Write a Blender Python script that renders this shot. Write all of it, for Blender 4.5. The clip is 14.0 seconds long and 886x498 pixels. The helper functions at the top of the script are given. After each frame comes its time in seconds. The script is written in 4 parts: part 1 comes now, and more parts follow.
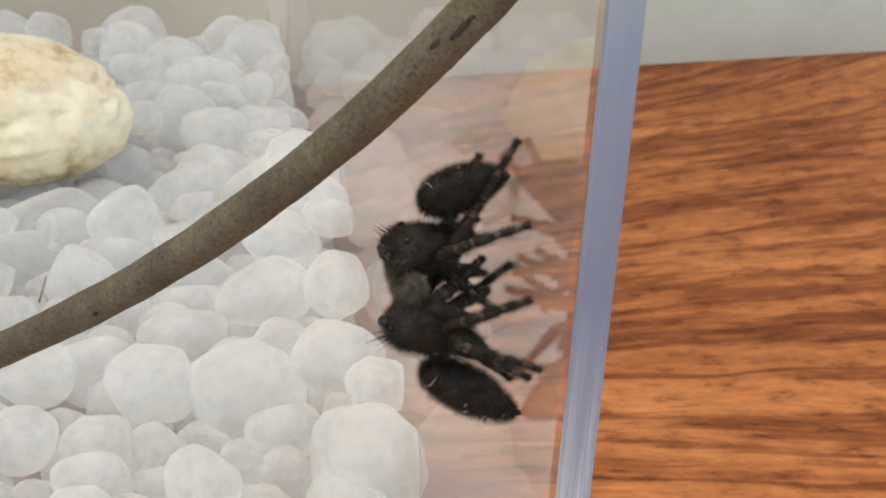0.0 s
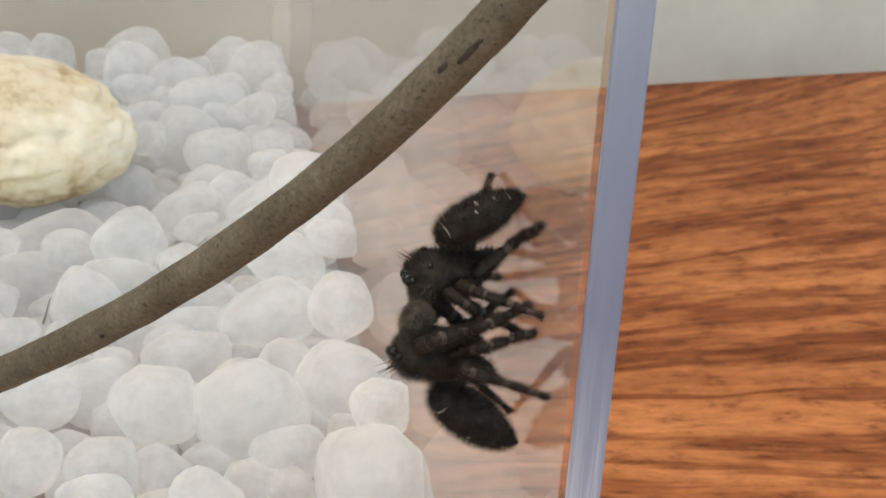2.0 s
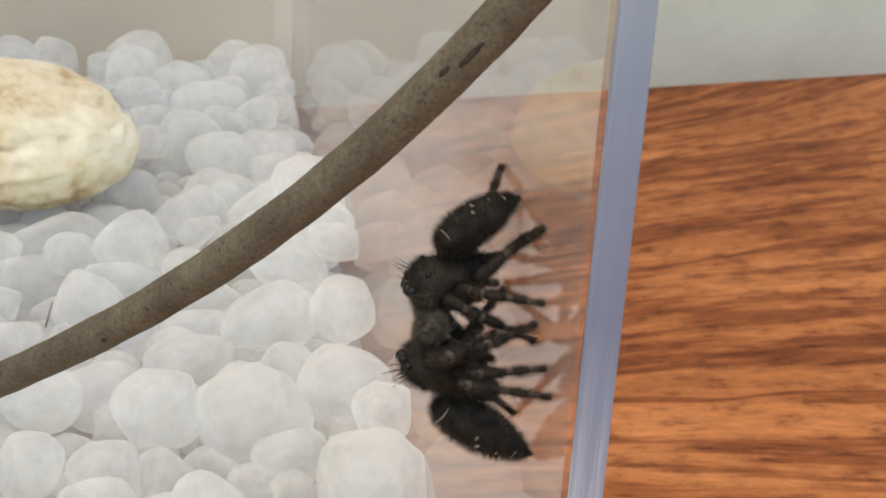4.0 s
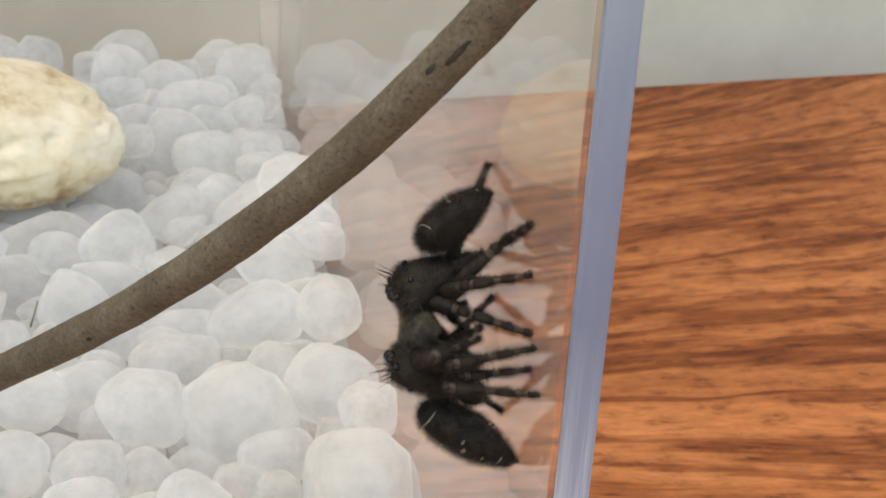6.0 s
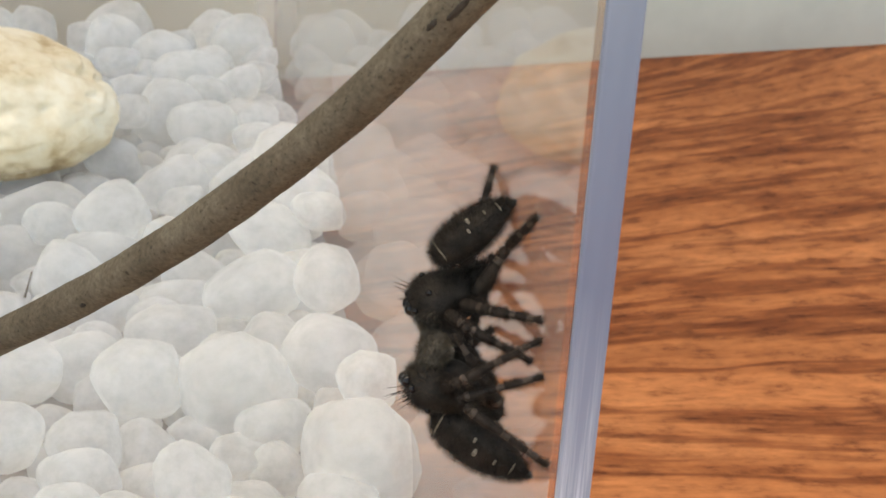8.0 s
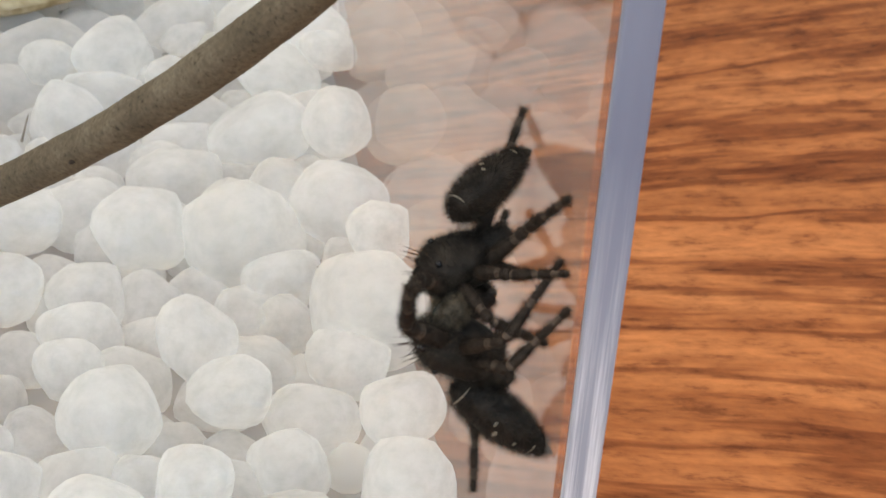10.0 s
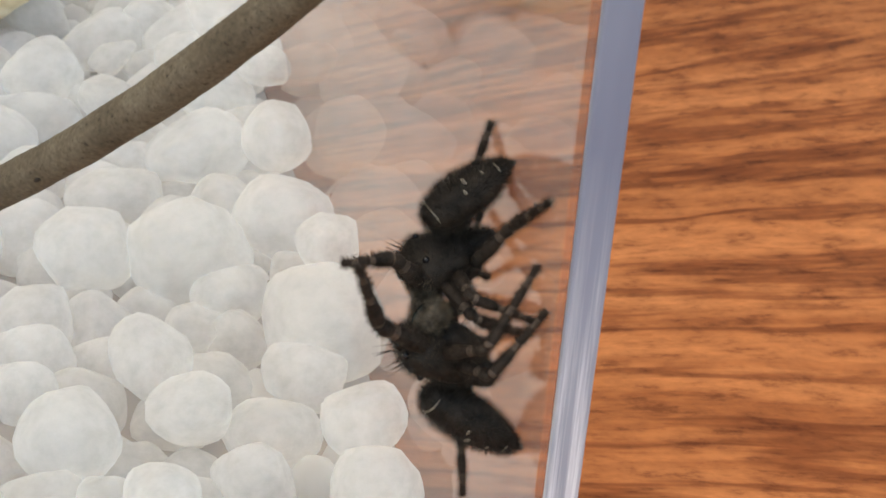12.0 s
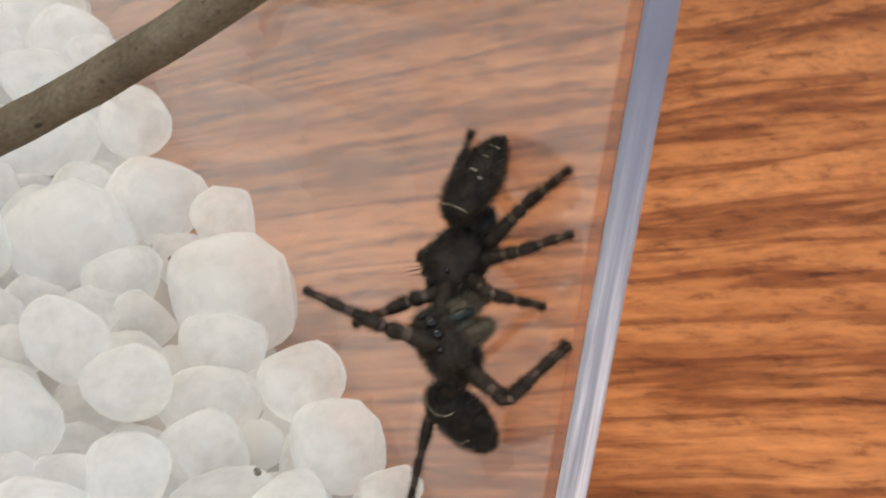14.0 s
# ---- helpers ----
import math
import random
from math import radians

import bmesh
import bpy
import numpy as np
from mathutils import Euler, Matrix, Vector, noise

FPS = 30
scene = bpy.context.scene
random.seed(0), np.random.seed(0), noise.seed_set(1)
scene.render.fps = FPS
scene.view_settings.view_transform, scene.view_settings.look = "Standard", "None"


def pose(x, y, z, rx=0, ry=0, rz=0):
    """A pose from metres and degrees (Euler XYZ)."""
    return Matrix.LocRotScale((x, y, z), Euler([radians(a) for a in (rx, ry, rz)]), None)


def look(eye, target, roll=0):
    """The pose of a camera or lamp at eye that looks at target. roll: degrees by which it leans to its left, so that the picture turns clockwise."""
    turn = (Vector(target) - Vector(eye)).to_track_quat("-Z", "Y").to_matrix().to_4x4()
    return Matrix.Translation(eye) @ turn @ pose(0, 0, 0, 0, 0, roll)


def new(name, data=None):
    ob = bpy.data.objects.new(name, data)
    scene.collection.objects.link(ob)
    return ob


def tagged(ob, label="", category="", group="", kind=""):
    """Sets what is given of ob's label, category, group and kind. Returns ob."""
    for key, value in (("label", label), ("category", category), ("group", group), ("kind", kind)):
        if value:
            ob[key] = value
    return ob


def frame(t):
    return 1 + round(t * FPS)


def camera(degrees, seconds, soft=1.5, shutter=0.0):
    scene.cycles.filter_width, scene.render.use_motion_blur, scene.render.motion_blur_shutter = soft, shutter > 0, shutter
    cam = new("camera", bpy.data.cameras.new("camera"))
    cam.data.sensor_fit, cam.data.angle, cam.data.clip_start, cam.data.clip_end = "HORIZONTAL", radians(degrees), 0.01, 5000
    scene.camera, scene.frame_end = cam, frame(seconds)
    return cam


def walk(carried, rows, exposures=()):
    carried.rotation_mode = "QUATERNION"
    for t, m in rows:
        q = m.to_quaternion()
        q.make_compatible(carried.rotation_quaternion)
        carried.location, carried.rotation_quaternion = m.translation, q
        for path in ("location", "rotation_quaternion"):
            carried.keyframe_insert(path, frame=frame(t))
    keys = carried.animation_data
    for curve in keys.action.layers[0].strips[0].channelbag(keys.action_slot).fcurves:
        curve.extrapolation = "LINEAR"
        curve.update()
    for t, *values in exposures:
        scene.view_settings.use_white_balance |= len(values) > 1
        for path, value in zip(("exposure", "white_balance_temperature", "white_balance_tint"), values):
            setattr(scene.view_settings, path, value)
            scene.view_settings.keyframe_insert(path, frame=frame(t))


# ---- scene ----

# Camera: a phone held close over the open front of the box.
cam = camera(33.75, 14.0, soft=1.5, shutter=0.3)
cam.data.dof.use_dof, cam.data.dof.focus_distance, cam.data.dof.aperture_fstop = True, 0.126, 135
EXPOSE = [(t, e + 0.12, 9300, 10) for t, e in ((0, 1.93), (3, 1.93), (7, 1.97), (9.5, 1.98), (10.5, 2.0), (11.5, 1.85), (12, 1.95), (12.5, 1.86), (13, 2.0), (13.5, 2.1), (14, 1.95))]
PATH = [
    (0, (-0.02784, -0.08619, 0.10197), (-0.00904, 0.00297, 0.06076), 3.46),
    (0.5, (-0.02806, -0.08633, 0.10213), (-0.00895, 0.00313, 0.06174), 3.59),
    (1, (-0.02790, -0.08597, 0.10200), (-0.00933, 0.00370, 0.06181), 3.24),
    (1.5, (-0.02807, -0.08602, 0.10210), (-0.00962, 0.00354, 0.06163), 3.20),
    (2, (-0.02828, -0.08605, 0.10225), (-0.00951, 0.00364, 0.06220), 3.38),
    (2.5, (-0.02802, -0.08600, 0.10207), (-0.00953, 0.00376, 0.06205), 3.29),
    (3, (-0.02811, -0.08593, 0.10223), (-0.00964, 0.00384, 0.06224), 3.16),
    (5.5, (-0.02826, -0.08606, 0.10229), (-0.00917, 0.00369, 0.06254), 3.62),
    (6, (-0.02819, -0.08595, 0.10212), (-0.00868, 0.00368, 0.06231), 3.51),
    (6.5, (-0.02805, -0.08569, 0.10188), (-0.00858, 0.00372, 0.06154), 3.62),
    (7, (-0.02813, -0.08561, 0.10162), (-0.00908, 0.00370, 0.06087), 3.57),
    (9.5, (-0.02714, -0.07809, 0.09823), (-0.00633, 0.00854, 0.05283), 3.73),
    (10, (-0.02643, -0.07604, 0.09848), (-0.00817, 0.00764, 0.04687), 3.68),
    (10.5, (-0.02770, -0.07582, 0.09875), (-0.00485, 0.00679, 0.04724), 5.57),
    (11, (-0.03089, -0.07710, 0.09669), (-0.00551, 0.00389, 0.04381), 4.79),
    (11.5, (-0.03656, -0.08138, 0.09846), (-0.01429, 0.00230, 0.04846), 3.79),
    (12, (-0.03154, -0.07585, 0.09784), (-0.00685, 0.00697, 0.04752), 3.88),
    (12.5, (-0.03905, -0.07766, 0.09156), (-0.01415, 0.00533, 0.04164), 3.95),
    (13, (-0.04544, -0.07828, 0.09371), (-0.01144, 0.00320, 0.04676), 4.79),
    (13.5, (-0.04670, -0.07512, 0.09274), (-0.00457, 0.00361, 0.04772), 5.56),
    (14, (-0.05726, -0.07242, 0.08934), (-0.01121, 0.00343, 0.04324), 7.00),
]
walk(cam, [(t, look(e, g, r)) for t, e, g, r in PATH], EXPOSE)
MM = 0.001

# ---- light ----
SUN_EL, SUN_AZ = radians(58), radians(-40)
world = bpy.data.worlds.new("sky")
scene.world = world
world.use_nodes = True
wn = world.node_tree
sky = wn.nodes.new("ShaderNodeTexSky")
sky.sky_type, sky.sun_disc = "NISHITA", False
sky.sun_elevation, sky.sun_rotation = SUN_EL, SUN_AZ
wn.nodes["Background"].inputs["Strength"].default_value = 0.13
wn.links.new(sky.outputs["Color"], wn.nodes["Background"].inputs["Color"])
sun = new("sun", bpy.data.lights.new("sun", "SUN"))
sun.data.energy, sun.data.angle, sun.data.color = 2.2, radians(70), (1.0, 0.93, 0.84)
sun.matrix_world = look((math.sin(SUN_AZ) * math.cos(SUN_EL), math.cos(SUN_AZ) * math.cos(SUN_EL), math.sin(SUN_EL)), (0, 0, 0))


# ---- materials ----
def nodes_of(name):
    m = bpy.data.materials.new(name)
    m.use_nodes = True
    n = m.node_tree.nodes
    return m, n, m.node_tree.links, n["Principled BSDF"]


def ramp(n, stops):
    r = n.new("ShaderNodeValToRGB")
    e = r.color_ramp.elements
    while len(e) < len(stops):
        e.new(0.5)
    for k, (at, c) in enumerate(stops):
        e[k].position, e[k].color = at, (*c, 1)
    return r


def grain(n, l, scale, detail=4.0, rough=0.55, stretch=(1, 1, 1), space="Object"):
    tc, mp, nz = n.new("ShaderNodeTexCoord"), n.new("ShaderNodeMapping"), n.new("ShaderNodeTexNoise")
    mp.inputs["Scale"].default_value = stretch
    nz.inputs["Scale"].default_value, nz.inputs["Detail"].default_value, nz.inputs["Roughness"].default_value = scale, detail, rough
    l.new(tc.outputs[space], mp.inputs["Vector"])
    l.new(mp.outputs[0], nz.inputs["Vector"])
    return nz


def bumped(n, l, b, height, strength, distance):
    bp = n.new("ShaderNodeBump")
    bp.inputs["Strength"].default_value, bp.inputs["Distance"].default_value = strength, distance
    l.new(height, bp.inputs["Height"])
    l.new(bp.outputs[0], b.inputs["Normal"])


def mottled(name, stops, scale, rough, bump=0.0, fine=6.0, stretch=(1, 1, 1), depth=0.0002, gloss=0.3):
    """A surface with two sizes of mottling over a colour ramp."""
    m, n, l, b = nodes_of(name)
    a, c, mx = grain(n, l, scale, stretch=stretch), grain(n, l, scale * fine, stretch=stretch), n.new("ShaderNodeMath")
    mx.operation = "MULTIPLY_ADD"
    mx.inputs[1].default_value = 0.35
    l.new(c.outputs[0], mx.inputs[0])
    l.new(a.outputs[0], mx.inputs[2])
    r = ramp(n, stops)
    l.new(mx.outputs[0], r.inputs[0])
    l.new(r.outputs[0], b.inputs["Base Color"])
    b.inputs["Roughness"].default_value = rough
    b.inputs["Specular IOR Level"].default_value = gloss
    if bump:
        bumped(n, l, b, mx.outputs[0], bump, depth)
    return m


def wood():
    """Streaked wood whose grain fans out from a point under the box."""
    m, n, l, b = nodes_of("streaked_orange_wood")
    geo, sep, com = n.new("ShaderNodeNewGeometry"), n.new("ShaderNodeSeparateXYZ"), n.new("ShaderNodeCombineXYZ")
    l.new(geo.outputs["Position"], sep.inputs[0])

    def calc(op, a, c):
        q = n.new("ShaderNodeMath")
        q.operation = op
        for k, v in enumerate((a, c)):
            if isinstance(v, float):
                q.inputs[k].default_value = v
            else:
                l.new(v, q.inputs[k])
        return q.outputs[0]

    far = calc("MAXIMUM", calc("ADD", sep.outputs[0], 0.17), 0.05)
    across = calc("MULTIPLY", calc("DIVIDE", calc("SUBTRACT", sep.outputs[1], 0.088), far), 0.22)
    wave = grain(n, l, 14.0, 3.0, stretch=(0.5, 1, 1))
    across = calc("ADD", across, calc("MULTIPLY", calc("SUBTRACT", wave.outputs[0], 0.5), 0.015))
    l.new(sep.outputs[0], com.inputs[0])
    l.new(across, com.inputs[1])

    def layer(scale, detail, rough, stretch):
        mp, z = n.new("ShaderNodeMapping"), n.new("ShaderNodeTexNoise")
        mp.inputs["Scale"].default_value = (stretch, 1, 1)
        z.inputs["Scale"].default_value, z.inputs["Detail"].default_value, z.inputs["Roughness"].default_value = scale, detail, rough
        l.new(com.outputs[0], mp.inputs["Vector"])
        l.new(mp.outputs[0], z.inputs["Vector"])
        return z

    crack = layer(58, 5, 0.6, 0.1)
    broad, band, line, fleck, pore, ring = layer(30, 3, 0.5, 0.25), layer(110, 4, 0.5, 0.14), layer(300, 5, 0.6, 0.13), layer(330, 6, 0.7, 0.45), layer(900, 3, 0.6, 0.3), layer(62, 4, 0.55, 0.1)
    c1 = ramp(n, ((0.3, (0.365, 0.122, 0.043)), (0.5, (0.46, 0.16, 0.058)), (0.7, (0.56, 0.212, 0.082))))
    l.new(broad.outputs[0], c1.inputs[0])
    layers = (
        (ring, ((0.44, (1, 1, 1)), (0.488, (0.82, 0.77, 0.75)), (0.512, (0.82, 0.77, 0.75)), (0.57, (1.03, 1.03, 1.03)))),
        (band, ((0.31, (0.74, 0.68, 0.66)), (0.43, (0.93, 0.91, 0.9)), (0.55, (1.0, 1.0, 1.0)))),
        (line, ((0.34, (0.66, 0.6, 0.58)), (0.4, (0.88, 0.85, 0.84)), (0.46, (1, 1, 1)))),
        (fleck, ((0.36, (0.56, 0.49, 0.47)), (0.45, (0.92, 0.9, 0.89)), (0.63, (1.22, 1.22, 1.18)))),
        (crack, ((0.455, (1, 1, 1)), (0.49, (0.58, 0.5, 0.48)), (0.508, (0.58, 0.5, 0.48)), (0.54, (1, 1, 1)))),
        (pore, ((0.33, (0.82, 0.78, 0.76)), (0.45, (1, 1, 1)))),
    )
    last = c1.outputs[0]
    for tex, stops in layers:
        r, mx = ramp(n, stops), n.new("ShaderNodeMix")
        l.new(tex.outputs[0], r.inputs[0])
        mx.data_type, mx.blend_type = "RGBA", "MULTIPLY"
        mx.inputs["Factor"].default_value = 1.0
        l.new(last, mx.inputs["A"])
        l.new(r.outputs[0], mx.inputs["B"])
        last = mx.outputs["Result"]
    l.new(last, b.inputs["Base Color"])
    b.inputs["Roughness"].default_value = 0.6
    b.inputs["Specular IOR Level"].default_value = 0.14
    bumped(n, l, b, line.outputs[0], 0.15, 0.0002)
    return m


def pebble_material():
    """Frosted, milky glass: light scatters deep inside it, and a share of what lies behind shows through."""
    m, n, l, b = nodes_of("frosted_white_pebble")
    a, c, info = grain(n, l, 1.3, 5, 0.65), grain(n, l, 9.0, 7, 0.7), n.new("ShaderNodeObjectInfo")
    r = ramp(n, ((0.3, (0.9, 0.895, 0.885)), (0.5, (0.96, 0.955, 0.945)), (0.72, (0.99, 0.988, 0.982))))
    l.new(a.outputs[0], r.inputs[0])
    hue = n.new("ShaderNodeMix")
    hue.data_type, hue.blend_type = "RGBA", "MULTIPLY"
    tint = ramp(n, ((0.0, (0.77, 0.765, 0.755)), (0.2, (0.92, 0.917, 0.91)), (0.4, (1, 1, 1)), (1.0, (0.985, 0.987, 0.975))))
    l.new(info.outputs["Random"], tint.inputs[0])
    hue.inputs["Factor"].default_value = 1.0
    l.new(r.outputs[0], hue.inputs["A"])
    l.new(tint.outputs[0], hue.inputs["B"])
    l.new(hue.outputs["Result"], b.inputs["Base Color"])
    b.inputs["Subsurface Weight"].default_value = 1.0
    b.inputs["Subsurface Radius"].default_value = (1.0, 0.97, 0.94)
    b.inputs["Subsurface Scale"].default_value = 0.012
    b.inputs["Roughness"].default_value = 0.6
    b.inputs["Specular IOR Level"].default_value = 0.06
    bumped(n, l, b, c.outputs[0], 0.35, 0.0005)
    tl, deep = n.new("ShaderNodeBsdfTranslucent"), n.new("ShaderNodeMixShader")
    tl.inputs[0].default_value = (0.975, 0.985, 0.97, 1)
    deep.inputs[0].default_value = 0.56
    l.new(b.outputs[0], deep.inputs[1])
    l.new(tl.outputs[0], deep.inputs[2])
    tr, mx, clear = n.new("ShaderNodeBsdfTransparent"), n.new("ShaderNodeMixShader"), ramp(n, ((0.35, (0.46, 0.46, 0.46)), (0.65, (0.58, 0.58, 0.58))))
    l.new(a.outputs[0], clear.inputs[0])
    l.new(clear.outputs[0], mx.inputs[0])
    l.new(deep.outputs[0], mx.inputs[1])
    l.new(tr.outputs[0], mx.inputs[2])
    l.new(mx.outputs[0], n["Material Output"].inputs[0])
    return m


def clear_sheet(name, ior, tint=(1, 1, 1), haze=0.0, veil=(0.83, 0.745, 0.7)):
    """A clear sheet: it lets light through and mirrors by the angle; haze mixes in a flat veil of colour."""
    m, n, l, b = nodes_of(name)
    n.remove(b)
    tr, gl, fr, mix = n.new("ShaderNodeBsdfTransparent"), n.new("ShaderNodeBsdfGlossy"), n.new("ShaderNodeFresnel"), n.new("ShaderNodeMixShader")
    gl.inputs["Roughness"].default_value = 0.025
    tr.inputs[0].default_value = (*tint, 1)
    if ior > 1:
        fr.inputs["IOR"].default_value = ior
        # both faces of the sheet mirror: 2 r / (1 + r)
        twice, plus, both = n.new("ShaderNodeMath"), n.new("ShaderNodeMath"), n.new("ShaderNodeMath")
        twice.operation, plus.operation, both.operation = "MULTIPLY", "ADD", "DIVIDE"
        twice.inputs[1].default_value, plus.inputs[1].default_value = 2.0, 1.0
        l.new(fr.outputs[0], twice.inputs[0])
        l.new(fr.outputs[0], plus.inputs[0])
        l.new(twice.outputs[0], both.inputs[0])
        l.new(plus.outputs[0], both.inputs[1])
        l.new(both.outputs[0], mix.inputs[0])
    else:
        mix.inputs[0].default_value = 0.012
    l.new(tr.outputs[0], mix.inputs[1])
    l.new(gl.outputs[0], mix.inputs[2])
    last = mix.outputs[0]
    if haze:
        df, m2 = n.new("ShaderNodeBsdfDiffuse"), n.new("ShaderNodeMixShader")
        df.inputs[0].default_value = (*veil, 1)
        m2.inputs[0].default_value = haze
        l.new(last, m2.inputs[1])
        l.new(df.outputs[0], m2.inputs[2])
        last = m2.outputs[0]
    l.new(last, n["Material Output"].inputs[0])
    return m


def bark():
    """Smooth grey-brown bark, mottled, with small dark pits drawn out along the twig."""
    m, n, l, b = nodes_of("pitted_grey_brown_bark")
    tone, fine, pits = grain(n, l, 240, 5), grain(n, l, 2600, 4), grain(n, l, 4300, 2, 0.5, stretch=(0.6, 1, 0.75))
    r = ramp(n, ((0.3, (0.083, 0.068, 0.048)), (0.5, (0.112, 0.093, 0.067)), (0.72, (0.145, 0.125, 0.093))))
    dark, speck = ramp(n, ((0.27, (0.56, 0.53, 0.51)), (0.4, (1, 1, 1)))), ramp(n, ((0.3, (0.72, 0.72, 0.72)), (0.7, (1.2, 1.2, 1.18))))
    l.new(tone.outputs[0], r.inputs[0])
    l.new(pits.outputs[0], dark.inputs[0])
    l.new(fine.outputs[0], speck.inputs[0])
    last = r.outputs[0]
    for q in (dark, speck):
        mx = n.new("ShaderNodeMix")
        mx.data_type, mx.blend_type = "RGBA", "MULTIPLY"
        mx.inputs["Factor"].default_value = 1.0
        l.new(last, mx.inputs["A"])
        l.new(q.outputs[0], mx.inputs["B"])
        last = mx.outputs["Result"]
    l.new(last, b.inputs["Base Color"])
    b.inputs["Roughness"].default_value = 0.88
    b.inputs["Specular IOR Level"].default_value = 0.2
    bumped(n, l, b, dark.outputs[0], 0.7, 0.0002)
    return m


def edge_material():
    """A polished bluish edge; upright whitish highlights are painted in towards its foot."""
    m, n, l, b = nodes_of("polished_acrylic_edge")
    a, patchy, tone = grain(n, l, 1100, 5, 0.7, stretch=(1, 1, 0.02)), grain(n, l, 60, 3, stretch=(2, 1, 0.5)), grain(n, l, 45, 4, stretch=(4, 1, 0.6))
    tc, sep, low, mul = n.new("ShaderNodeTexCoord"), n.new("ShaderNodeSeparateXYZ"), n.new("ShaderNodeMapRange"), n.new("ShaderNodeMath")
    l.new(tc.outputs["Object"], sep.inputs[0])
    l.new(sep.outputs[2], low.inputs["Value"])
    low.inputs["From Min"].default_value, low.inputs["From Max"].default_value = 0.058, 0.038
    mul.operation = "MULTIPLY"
    glint = ramp(n, ((0.46, (0, 0, 0)), (0.66, (1, 1, 1))))
    l.new(a.outputs[0], glint.inputs[0])
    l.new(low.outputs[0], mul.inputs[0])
    l.new(glint.outputs[0], mul.inputs[1])
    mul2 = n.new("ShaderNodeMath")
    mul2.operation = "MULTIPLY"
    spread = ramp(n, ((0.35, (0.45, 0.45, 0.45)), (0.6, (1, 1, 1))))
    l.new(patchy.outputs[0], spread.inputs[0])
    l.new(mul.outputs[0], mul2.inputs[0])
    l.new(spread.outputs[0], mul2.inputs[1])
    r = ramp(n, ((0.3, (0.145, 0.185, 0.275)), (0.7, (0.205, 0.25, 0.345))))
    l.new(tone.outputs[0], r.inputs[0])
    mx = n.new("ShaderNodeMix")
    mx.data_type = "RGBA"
    # near-white of the painted highlight: streaks plus an even share low down
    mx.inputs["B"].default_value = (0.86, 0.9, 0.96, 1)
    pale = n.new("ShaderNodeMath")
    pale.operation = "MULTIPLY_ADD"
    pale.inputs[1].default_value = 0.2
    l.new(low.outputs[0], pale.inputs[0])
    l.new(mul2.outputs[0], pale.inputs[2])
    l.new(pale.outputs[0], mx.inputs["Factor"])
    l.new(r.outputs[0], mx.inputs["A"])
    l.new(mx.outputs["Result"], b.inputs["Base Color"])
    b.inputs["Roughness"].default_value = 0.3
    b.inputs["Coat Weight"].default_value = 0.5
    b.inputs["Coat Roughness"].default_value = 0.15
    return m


M_WOOD = wood()
M_WALL = mottled("grey_plaster", ((0.35, (0.445, 0.42, 0.365)), (0.8, (0.53, 0.5, 0.435))), 30, 0.9, 0.1)
M_PEB = pebble_material()
M_ROCK = mottled("cream_tan_stone", ((0.44, (0.3, 0.19, 0.09)), (0.55, (0.5, 0.37, 0.22)), (0.65, (0.68, 0.56, 0.38)), (0.8, (0.77, 0.68, 0.52)), (0.95, (0.81, 0.75, 0.62))), 75, 0.9, 0.25, 6, depth=0.0005)
M_TWIG = bark()
M_SCAR = mottled("dark_bark_scar", ((0.4, (0.015, 0.012, 0.01)), (0.8, (0.05, 0.04, 0.03))), 1500, 0.9)
M_CRUMB = mottled("dark_crumb", ((0.4, (0.08, 0.065, 0.055)), (0.8, (0.2, 0.17, 0.14))), 1500, 0.9)
M_BODY = mottled("black_hair", ((0.4, (0.006, 0.005, 0.0042)), (0.85, (0.032, 0.026, 0.021))), 900, 0.65, 0.4, 3, gloss=0.16)
M_LEG = mottled("dark_leg_hair", ((0.4, (0.006, 0.005, 0.0042)), (0.85, (0.044, 0.033, 0.026))), 800, 0.7, 0.3, 3, gloss=0.14)
M_BANDED = mottled("reddish_leg_ring", ((0.4, (0.03, 0.021, 0.017)), (0.8, (0.095, 0.069, 0.054))), 900, 0.7)
M_GREY = mottled("grey_brown_hair", ((0.4, (0.015, 0.0125, 0.0095)), (0.8, (0.17, 0.14, 0.107))), 900, 0.8, 0.3, gloss=0.08)
M_PALE = mottled("pale_scales", ((0.4, (0.08, 0.07, 0.058)), (0.8, (0.26, 0.23, 0.19))), 1500, 0.7)
M_EYE = mottled("eye", ((0.4, (0.004, 0.004, 0.004)), (0.8, (0.01, 0.01, 0.012))), 300, 0.08)
M_FANG = mottled("green_sheen", ((0.4, (0.006, 0.009, 0.008)), (0.8, (0.014, 0.024, 0.021))), 600, 0.25)
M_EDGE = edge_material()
# the pinkish haze paints pale pebble reflection onto the side panes
M_CLEAR = clear_sheet("clear_acrylic", 1.5, (0.98, 0.96, 0.95), 0.145)
M_REAR = clear_sheet("clear_acrylic_back", 0, (0.98, 0.95, 0.92), 0.06)
M_STRIP = clear_sheet("cloudy_strip", 0, (0.95, 0.93, 0.9), 0.22)
M_PASS = clear_sheet("clear_acrylic_far_face", 0, (0.98, 0.98, 0.98))
# brown tint stands in for wood refracted through the pane's rounded edge
M_BAND = clear_sheet("acrylic_behind_edge", 0, (0.94, 0.83, 0.75), 0.1)
M_BASE = clear_sheet("clear_acrylic_floor", 0, (0.8, 0.8, 0.82), 0.4, (0.74, 0.735, 0.72))


